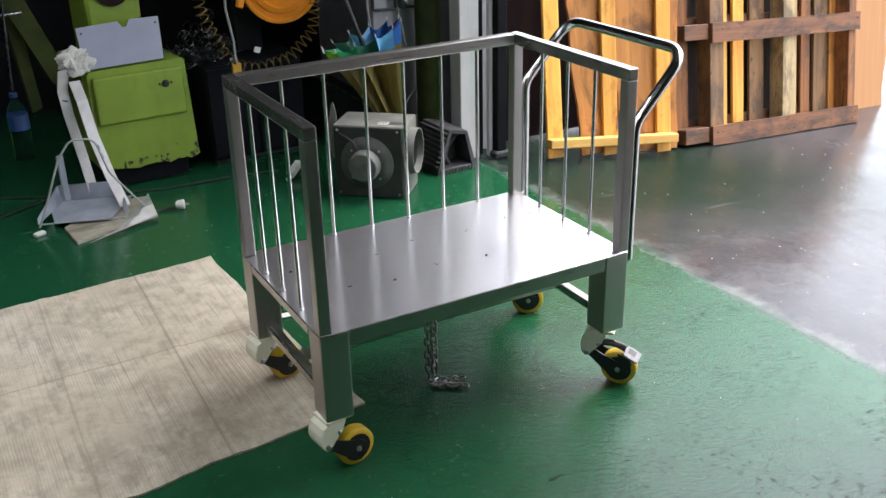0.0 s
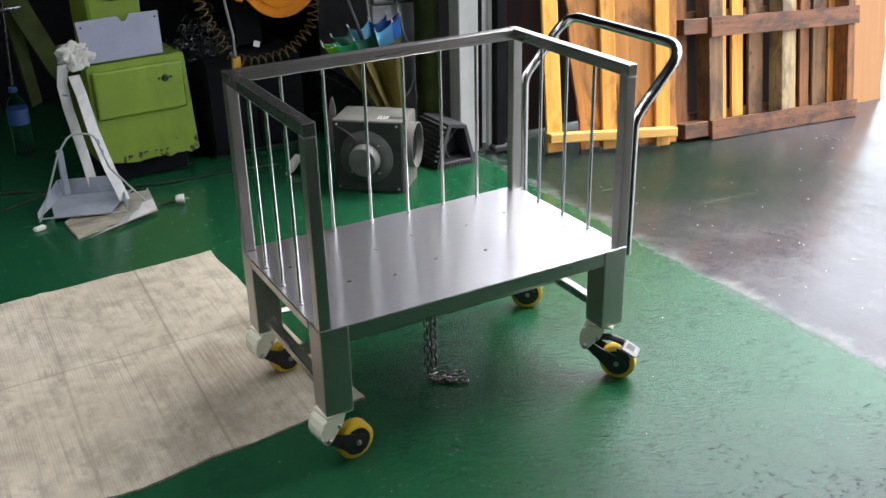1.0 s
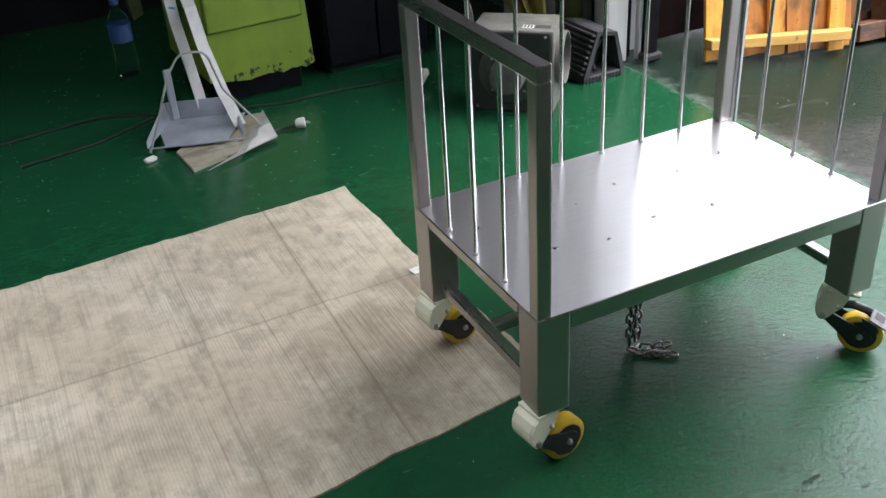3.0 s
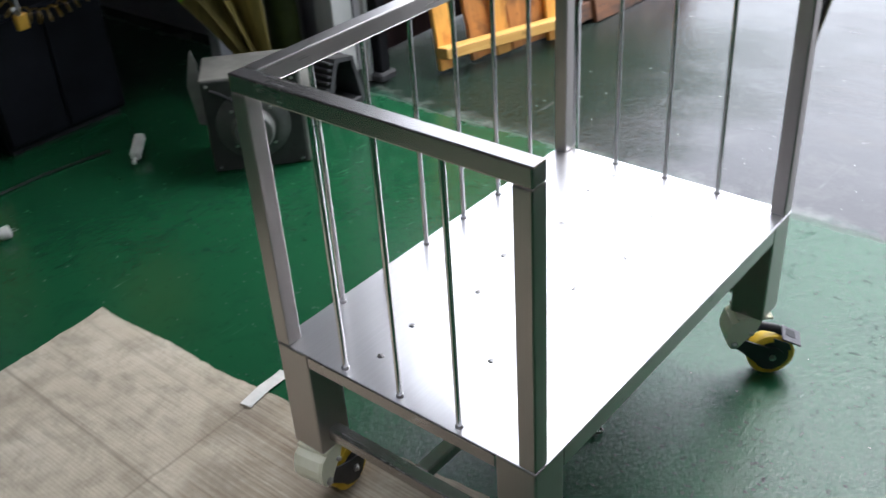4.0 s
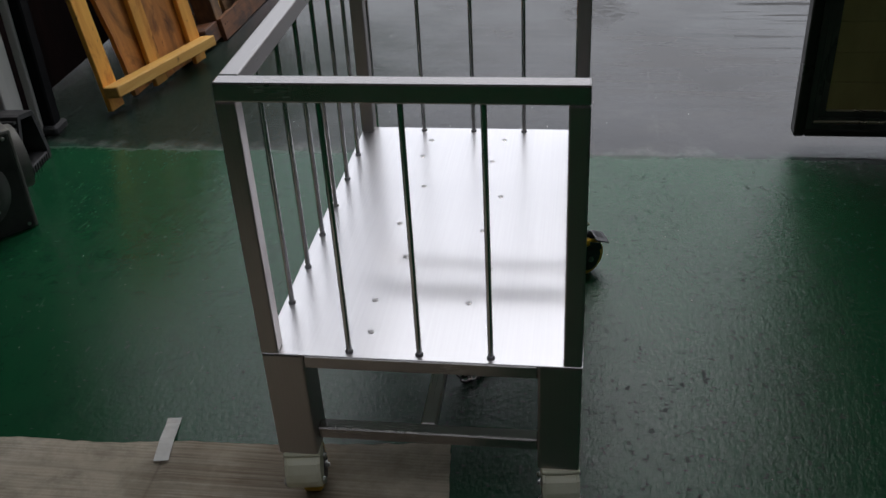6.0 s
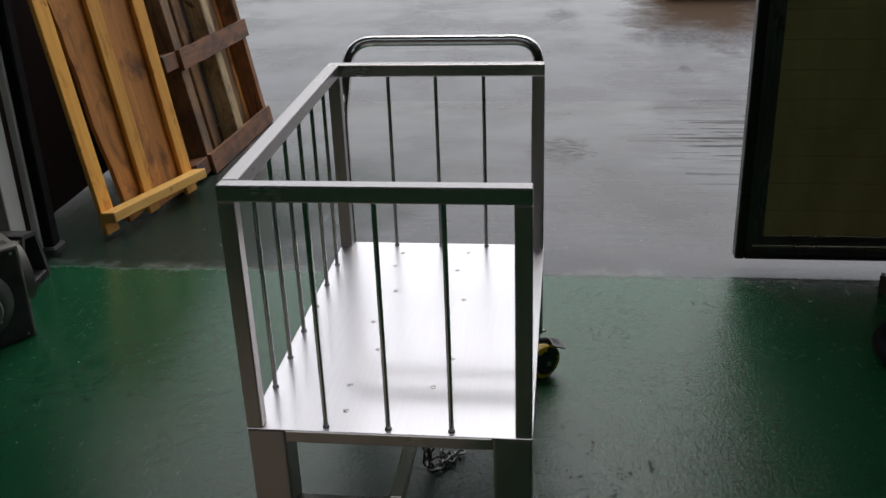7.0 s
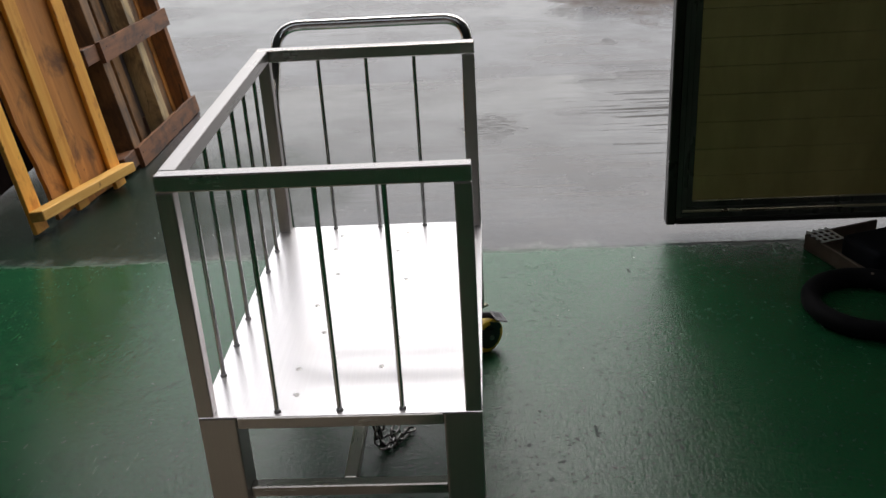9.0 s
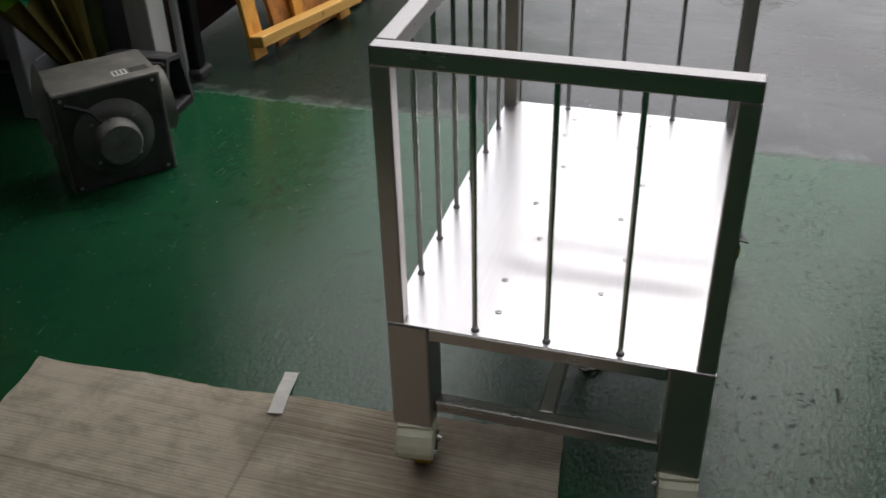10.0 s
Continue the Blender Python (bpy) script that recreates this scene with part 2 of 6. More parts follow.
    l.new(mixc(n, l, chip, rough, grey3(0.34)), b.inputs["Roughness"])
    b.inputs["IOR"].default_value = 1.46
    dull = mixc(n, l, small, mixc(n, l, chip, grey3(0.52), grey3(0.08)), grey3(0.06))
    l.new(dull, b.inputs["Specular IOR Level"])
    trowel = noise_tex(n, l, coords(n, l, (1, 1.7, 1), rot=(0, 0, 0.5)), 9, 5, 0.55, 1.4)
    first = bump(n, l, b, trowel, 0.08, 0.010)
    pebble = noise_tex(n, l, coords(n, l, (1, 1.35, 1), rot=(0, 0, 0.3)), 58, 6, 0.66, 0.2)
    second = bump(n, l, b, multiply(n, l, pebble, inner.outputs[0]), 0.52, 0.004, bump(n, l, b, mott, 0.14, 0.004, first))
    dent = ramp(n, l, noise_tex(n, l, coords(n, l, (1, 1.5, 1), rot=(0, 0, 0.9)), 30, 4, 0.6, 0.4), [(0.57, grey3(0)), (0.66, grey3(1))])
    third = bump(n, l, b, multiply(n, l, dent, inner.outputs[0]), -0.5, 0.004, second)
    bump(n, l, b, chip, -0.3, 0.0015, third)
    return m


def wet_concrete():
    m, n, l, b = nodes_of("wet_concrete")
    v = coords(n, l)
    cloud = noise_tex(n, l, v, 0.7, 7, 0.65, 0.5)
    fine = noise_tex(n, l, v, 60, 6, 0.7)
    col = ramp(n, l, cloud, [(0.3, (0.037, 0.034, 0.037)), (0.6, (0.060, 0.056, 0.060)), (0.8, (0.084, 0.078, 0.083))])
    col = mixc(n, l, ramp(n, l, fine, [(0.3, grey3(0.35)), (0.6, grey3(0))]), col, (0.028, 0.026, 0.027))
    stain = ramp(n, l, noise_tex(n, l, coords(n, l, (1.0, 0.55, 1)), 1.3, 8, 0.75, 0.4), [(0.60, grey3(0)), (0.70, grey3(0.7))])
    col = mixc(n, l, stain, col, (0.022, 0.020, 0.020))
    streak = noise_tex(n, l, coords(n, l, (7, 0.45, 1)), 1.6, 6, 0.7, 0.3)
    far = ramp(n, l, noise_tex(n, l, v, 0.55, 3), [(0.50, grey3(0)), (0.66, grey3(0.6))])
    sm = n.new("ShaderNodeMath")
    sm.operation = "MULTIPLY"
    l.new(ramp(n, l, streak, [(0.45, grey3(0)), (0.62, grey3(1))]), sm.inputs[0])
    l.new(far, sm.inputs[1])
    col = mixc(n, l, sm.outputs[0], col, (0.080, 0.070, 0.067))
    grit = ramp(n, l, noise_tex(n, l, v, 95, 2, 0.5), [(0.785, grey3(0)), (0.81, grey3(0.6))])
    col = mixc(n, l, grit, col, (0.42, 0.40, 0.38))
    # green-black by the low wall, its dark reflection painted in; a dark puddle rim
    xyz = n.new("ShaderNodeSeparateXYZ")
    l.new(v, xyz.inputs[0])
    to_wall = n.new("ShaderNodeMath")
    to_wall.operation = "MULTIPLY_ADD"
    l.new(noise_tex(n, l, v, 2.2, 6, 0.68), to_wall.inputs[0])
    to_wall.inputs[1].default_value = 1.1
    l.new(xyz.outputs[1], to_wall.inputs[2])
    wall_reflection = n.new("ShaderNodeMapRange")
    l.new(to_wall.outputs[0], wall_reflection.inputs["Value"])
    wall_reflection.inputs["From Min"].default_value, wall_reflection.inputs["From Max"].default_value = 1.05, 1.75
    wall_reflection.inputs["To Max"].default_value = 0.96
    reach = n.new("ShaderNodeMapRange")
    l.new(xyz.outputs[0], reach.inputs["Value"])
    reach.inputs["From Min"].default_value, reach.inputs["From Max"].default_value = 2.7, 3.7
    reach.inputs["To Min"].default_value, reach.inputs["To Max"].default_value = 1.0, 0.0
    wall_reflection_mask = multiply(n, l, wall_reflection.outputs[0], reach.outputs[0])
    col = mixc(n, l, wall_reflection_mask, col, (0.009, 0.021, 0.013))
    outside_reflection = n.new("ShaderNodeMath")
    outside_reflection.operation = "SUBTRACT"
    outside_reflection.inputs[0].default_value = 1.0
    l.new(wall_reflection_mask, outside_reflection.inputs[1])
    mottle = ramp(n, l, noise_tex(n, l, coords(n, l, (1.6, 0.8, 1)), 19, 6, 0.75), [(0.40, grey3(0.15)), (0.60, grey3(1))])
    puddle = multiply(n, l, mottle, multiply(n, l, patch_mask(n, l, v, 3.62, -0.04, 0.36, 0.22, 0.45, 7.0), 0.85))
    col = mixc(n, l, puddle, col, (0.020, 0.017, 0.014))
    # brown reflection further out on the wet yard, painted into the colour
    brown_reflection = multiply(n, l, patch_mask(n, l, v, 8.2, -1.45, 1.9, 0.95, 0.40, 2.0), 0.95)
    col = mixc(n, l, brown_reflection, col, (0.060, 0.036, 0.020))
    for cx, cy, rx, ry in ((9.5, 3.2, 0.7, 0.16), (8.0, -0.02, 0.35, 0.20), (9.2, 0.0, 0.5, 0.14), (6.95, -0.72, 0.28, 0.22), (5.8, -0.95, 0.16, 0.06)):
        damp = multiply(n, l, mottle, multiply(n, l, patch_mask(n, l, v, cx, cy, rx, ry, 0.5, 6.0), 0.85))
        col = mixc(n, l, damp, col, (0.018, 0.015, 0.013))
        puddle = mixc(n, l, 1.0, puddle, damp, "LIGHTEN")
    # thin dark rake lines beside the door leaf
    rake = ramp(n, l, noise_tex(n, l, coords(n, l, (13, 0.9, 1)), 1.3, 6, 0.7, 0.3), [(0.52, grey3(0)), (0.60, grey3(0.9))])
    rake = multiply(n, l, rake, patch_mask(n, l, v, 4.0, -0.98, 1.4, 0.60, 0.3, 2.0))
    col = mixc(n, l, rake, col, (0.018, 0.015, 0.013))
    # overspray of the green floor coat
    spray = n.new("ShaderNodeMath")
    spray.operation = "MULTIPLY_ADD"
    l.new(noise_tex(n, l, v, 9, 7, 0.75), spray.inputs[0])
    spray.inputs[1].default_value = 0.28
    l.new(xyz.outputs[0], spray.inputs[2])
    mist = n.new("ShaderNodeMapRange")
    l.new(spray.outputs[0], mist.inputs["Value"])
    mist.inputs["From Min"].default_value, mist.inputs["From Max"].default_value = SEAM + 0.12, SEAM + 0.20
    mist.inputs["To Min"].default_value, mist.inputs["To Max"].default_value = 0.75, 0.0
    col = mixc(n, l, mist.outputs[0], col, (0.022, 0.070, 0.046))
    lip = n.new("ShaderNodeMapRange")
    l.new(spray.outputs[0], lip.inputs["Value"])
    lip.inputs["From Min"].default_value, lip.inputs["From Max"].default_value = SEAM + 0.14, SEAM + 0.24
    lip.inputs["To Min"].default_value, lip.inputs["To Max"].default_value = 1.0, 0.0
    lip_mask = multiply(n, l, lip.outputs[0], ramp(n, l, noise_tex(n, l, v, 6.0, 6, 0.7), [(0.42, grey3(0.0)), (0.62, grey3(0.55))]))
    col = mixc(n, l, lip_mask, col, (0.24, 0.235, 0.22))
    pale = multiply(n, l, ramp(n, l, noise_tex(n, l, v, 5.0, 7, 0.75, 0.4), [(0.48, grey3(0)), (0.72, grey3(0.45))]),
                    multiply(n, l, patch_mask(n, l, v, 1.9, 0.1, 0.9, 1.3, 0.3, 2.0), outside_reflection.outputs[0]))
    col = mixc(n, l, pale, col, (0.12, 0.116, 0.112))
    scratch = multiply(n, l, ramp(n, l, noise_tex(n, l, coords(n, l, (0.5, 16, 1), rot=(0, 0, -0.35)), 1.4, 3, 0.5, 0.15), [(0.655, grey3(0)), (0.665, grey3(0.2)), (0.675, grey3(0.0))]),
                       ramp(n, l, noise_tex(n, l, v, 1.7, 2), [(0.46, grey3(0)), (0.58, grey3(1))]))
    col = mixc(n, l, scratch, col, (0.24, 0.235, 0.225))
    l.new(col, b.inputs["Base Color"])
    wet = noise_tex(n, l, v, 1.1, 5, 0.6)
    rough = ramp(n, l, wet, [(0.35, grey3(0.10)), (0.65, grey3(0.28))])
    rough = mixc(n, l, sm.outputs[0], rough, grey3(0.36))
    rough = mixc(n, l, rake, rough, grey3(0.5))
    rough = mixc(n, l, brown_reflection, rough, grey3(0.75))
    rough = mixc(n, l, puddle, rough, grey3(0.45))
    rough = mixc(n, l, wall_reflection_mask, rough, mixc(n, l, fine, grey3(0.14), grey3(0.34)))
    l.new(mixc(n, l, pale, rough, grey3(0.40)), b.inputs["Roughness"])
    film = mixc(n, l, brown_reflection, mixc(n, l, rake, mixc(n, l, puddle, grey3(0.37), grey3(0.18)), grey3(0.12)), grey3(0.05))
    l.new(mixc(n, l, wall_reflection_mask, film, grey3(0.11)), b.inputs["Specular IOR Level"])
    b.inputs["IOR"].default_value = 1.45
    saw = noise_tex(n, l, coords(n, l, (9, 0.5, 1)), 1.5, 4, 0.5)
    first = bump(n, l, b, saw, 0.12, 0.006)
    lumps = noise_tex(n, l, coords(n, l, (1, 1.4, 1)), 32, 5, 0.65, 0.4)
    second = bump(n, l, b, multiply(n, l, lumps, wall_reflection_mask), 0.8, 0.006, first)
    bump(n, l, b, fine, 0.18, 0.003, second)
    return m


def cardboard():
    m, n, l, b = nodes_of("corrugated_cardboard")
    v = coords(n, l)
    wave = n.new("ShaderNodeTexWave")
    wave.wave_type, wave.bands_direction = "BANDS", "X"
    wave.inputs["Scale"].default_value = 34
    wave.inputs["Distortion"].default_value = 0.6
    wave.inputs["Detail"].default_value = 1.5
    l.new(v, wave.inputs["Vector"])
    big = noise_tex(n, l, v, 2.2, 7, 0.66)
    dirt = noise_tex(n, l, coords(n, l, (3.0, 1.0, 1)), 5, 7, 0.72)
    col = ramp(n, l, big, [(0.3, (0.37, 0.315, 0.235)), (0.52, (0.53, 0.465, 0.36)), (0.72, (0.63, 0.575, 0.475))])
    col = mixc(n, l, ramp(n, l, dirt, [(0.52, grey3(0)), (0.72, grey3(0.62))]), col, (0.17, 0.145, 0.11))
    # print marks of the flutes, in patches only
    patch = ramp(n, l, noise_tex(n, l, v, 3.1, 3), [(0.48, grey3(0)), (0.68, grey3(0.34))])
    pm = n.new("ShaderNodeMath")
    pm.operation = "MULTIPLY"
    l.new(ramp(n, l, wave.outputs["Fac"], [(0.1, grey3(1)), (0.55, grey3(0))]), pm.inputs[0])
    l.new(patch, pm.inputs[1])
    col = mixc(n, l, pm.outputs[0], col, (0.20, 0.175, 0.135))
    line = noise_tex(n, l, coords(n, l, (95, 1.3, 1)), 1.0, 4, 0.6)
    soft = ramp(n, l, noise_tex(n, l, v, 4.2, 5), [(0.38, grey3(0)), (0.66, grey3(0.7))])
    lm = n.new("ShaderNodeMath")
    lm.operation = "MULTIPLY"
    l.new(ramp(n, l, line, [(0.50, grey3(0)), (0.66, grey3(1))]), lm.inputs[0])
    l.new(soft, lm.inputs[1])
    col = mixc(n, l, lm.outputs[0], col, (0.22, 0.18, 0.13))
    # darker lines along the folds
    xyz = n.new("ShaderNodeSeparateXYZ")
    l.new(v, xyz.inputs[0])

    def fold(a_out, b_out, c, k, mid, wide, amount):
        t1 = n.new("ShaderNodeMath")
        t1.operation = "MULTIPLY_ADD"
        l.new(b_out, t1.inputs[0])
        t1.inputs[1].default_value, t1.inputs[2].default_value = -k, k * mid - c
        t2 = n.new("ShaderNodeMath")
        l.new(a_out, t2.inputs[0])
        l.new(t1.outputs[0], t2.inputs[1])
        t3 = n.new("ShaderNodeMath")
        t3.operation = "ABSOLUTE"
        l.new(t2.outputs[0], t3.inputs[0])
        return ramp(n, l, t3.outputs[0], [(wide * 0.3, grey3(amount)), (wide, grey3(0))])

    for c, amount in ((0.078, 0.30), (-0.174, 0.60), (-0.534, 0.35), (-0.914, 0.25)):
        col = mixc(n, l, fold(xyz.outputs[0], xyz.outputs[1], c, 0.03, 0.9, 0.005, amount), col, (0.15, 0.12, 0.085))
    col = mixc(n, l, fold(xyz.outputs[1], xyz.outputs[0], 0.935, 0.02, 0.0, 0.005, 0.5), col, (0.15, 0.12, 0.085))
    # a brown, ribbed stain where the trolley stands
    rib = ramp(n, l, noise_tex(n, l, coords(n, l, (120, 1.6, 1)), 1.0, 4, 0.65), [(0.40, grey3(0.35)), (0.62, grey3(1))])
    for cx, cy, rx, ry, amount in ((0.10, 0.90, 0.13, 0.10, 0.5), (0.10, 0.66, 0.12, 0.16, 0.55), (-0.10, 0.80, 0.10, 0.09, 0.35), (-0.03, 1.05, 0.06, 0.05, 0.4)):
        blot = multiply(n, l, rib, multiply(n, l, patch_mask(n, l, v, cx, cy, rx, ry, 0.5, 8.0), amount))
        col = mixc(n, l, blot, col, (0.075, 0.055, 0.040))
    col = mixc(n, l, multiply(n, l, rib, multiply(n, l, patch_mask(n, l, v, 0.06, 0.66, 0.42, 0.34, 0.3, 5.0), 0.7)), col, (0.17, 0.115, 0.07))
    # darker mottled patches, strongest towards the front edge
    dark_mottle = ramp(n, l, noise_tex(n, l, coords(n, l, (1.4, 1, 1)), 6.5, 7, 0.74, 0.3), [(0.36, grey3(0.1)), (0.62, grey3(1))])
    for cx, cy, rx, ry, amount in ((-0.38, 0.34, 0.46, 0.22, 0.62), (-0.10, 0.45, 0.30, 0.28, 0.55), (-0.85, 0.55, 0.35, 0.20, 0.35), (-0.42, 1.15, 0.22, 0.30, 0.28)):
        col = mixc(n, l, multiply(n, l, dark_mottle, multiply(n, l, patch_mask(n, l, v, cx, cy, rx, ry, 0.3, 5.0), amount)), col, (0.16, 0.135, 0.095))
    blot = ramp(n, l, noise_tex(n, l, v, 8.5, 7, 0.75, 0.3), [(0.47, grey3(0)), (0.68, grey3(0.6))])
    col = mixc(n, l, blot, col, (0.24, 0.20, 0.145))
    l.new(col, b.inputs["Base Color"])
    b.inputs["Roughness"].default_value = 0.85
    first = bump(n, l, b, wave.outputs["Fac"], 0.25, 0.0015)
    bump(n, l, b, noise_tex(n, l, v, 40, 5), 0.25, 0.002, first)
    return m


def glass(name, tint):
    m, n, l, b = nodes_of(name)
    b.inputs["Base Color"].default_value = (*tint, 1)
    b.inputs["Transmission Weight"].default_value = 1.0
    b.inputs["Roughness"].default_value = 0.03
    b.inputs["IOR"].default_value = 1.12
    return m


def machine_paint():
    """Lime gloss paint, chipped through to dark primer along the lower edge and here and there."""
    m, n, l, b = nodes_of("lime_machine_paint")
    v = coords(n, l)
    big = noise_tex(n, l, v, 4, 6)
    col = ramp(n, l, big, [(0.3, (0.165, 0.24, 0.026)), (0.7, (0.225, 0.32, 0.036))])
    dark_mottle = ramp(n, l, noise_tex(n, l, coords(n, l, (5, 5, 1.2)), 3, 6, 0.7), [(0.52, grey3(0)), (0.75, grey3(0.5))])
    col = mixc(n, l, dark_mottle, col, (0.12, 0.16, 0.025))
    xyz = n.new("ShaderNodeSeparateXYZ")
    l.new(v, xyz.inputs[0])
    low = n.new("ShaderNodeMapRange")
    l.new(xyz.outputs[2], low.inputs["Value"])
    low.inputs["From Min"].default_value, low.inputs["From Max"].default_value = 0.10, 0.20
    low.inputs["To Min"].default_value, low.inputs["To Max"].default_value = 0.16, 0.0
    side = n.new("ShaderNodeMapRange")
    l.new(xyz.outputs[0], side.inputs["Value"])
    side.inputs["From Min"].default_value, side.inputs["From Max"].default_value = 0.34, 0.38
    side.inputs["To Min"].default_value, side.inputs["To Max"].default_value = 0.0, 0.10
    add = n.new("ShaderNodeMath")
    l.new(noise_tex(n, l, v, 20, 7, 0.66), add.inputs[0])
    l.new(low.outputs[0], add.inputs[1])
    add2 = n.new("ShaderNodeMath")
    l.new(add.outputs[0], add2.inputs[0])
    l.new(side.outputs[0], add2.inputs[1])
    chip = ramp(n, l, add2.outputs[0], [(0.690, grey3(0)), (0.705, grey3(1))])
    col = mixc(n, l, chip, col, (0.018, 0.020, 0.013))
    l.new(col, b.inputs["Base Color"])
    l.new(ramp(n, l, big, [(0.3, grey3(0.5)), (0.7, grey3(0.36))]), b.inputs["Roughness"])
    first = bump(n, l, b, noise_tex(n, l, v, 45, 3), 0.12, 0.001)
    bump(n, l, b, chip, -0.5, 0.001, first)
    return m


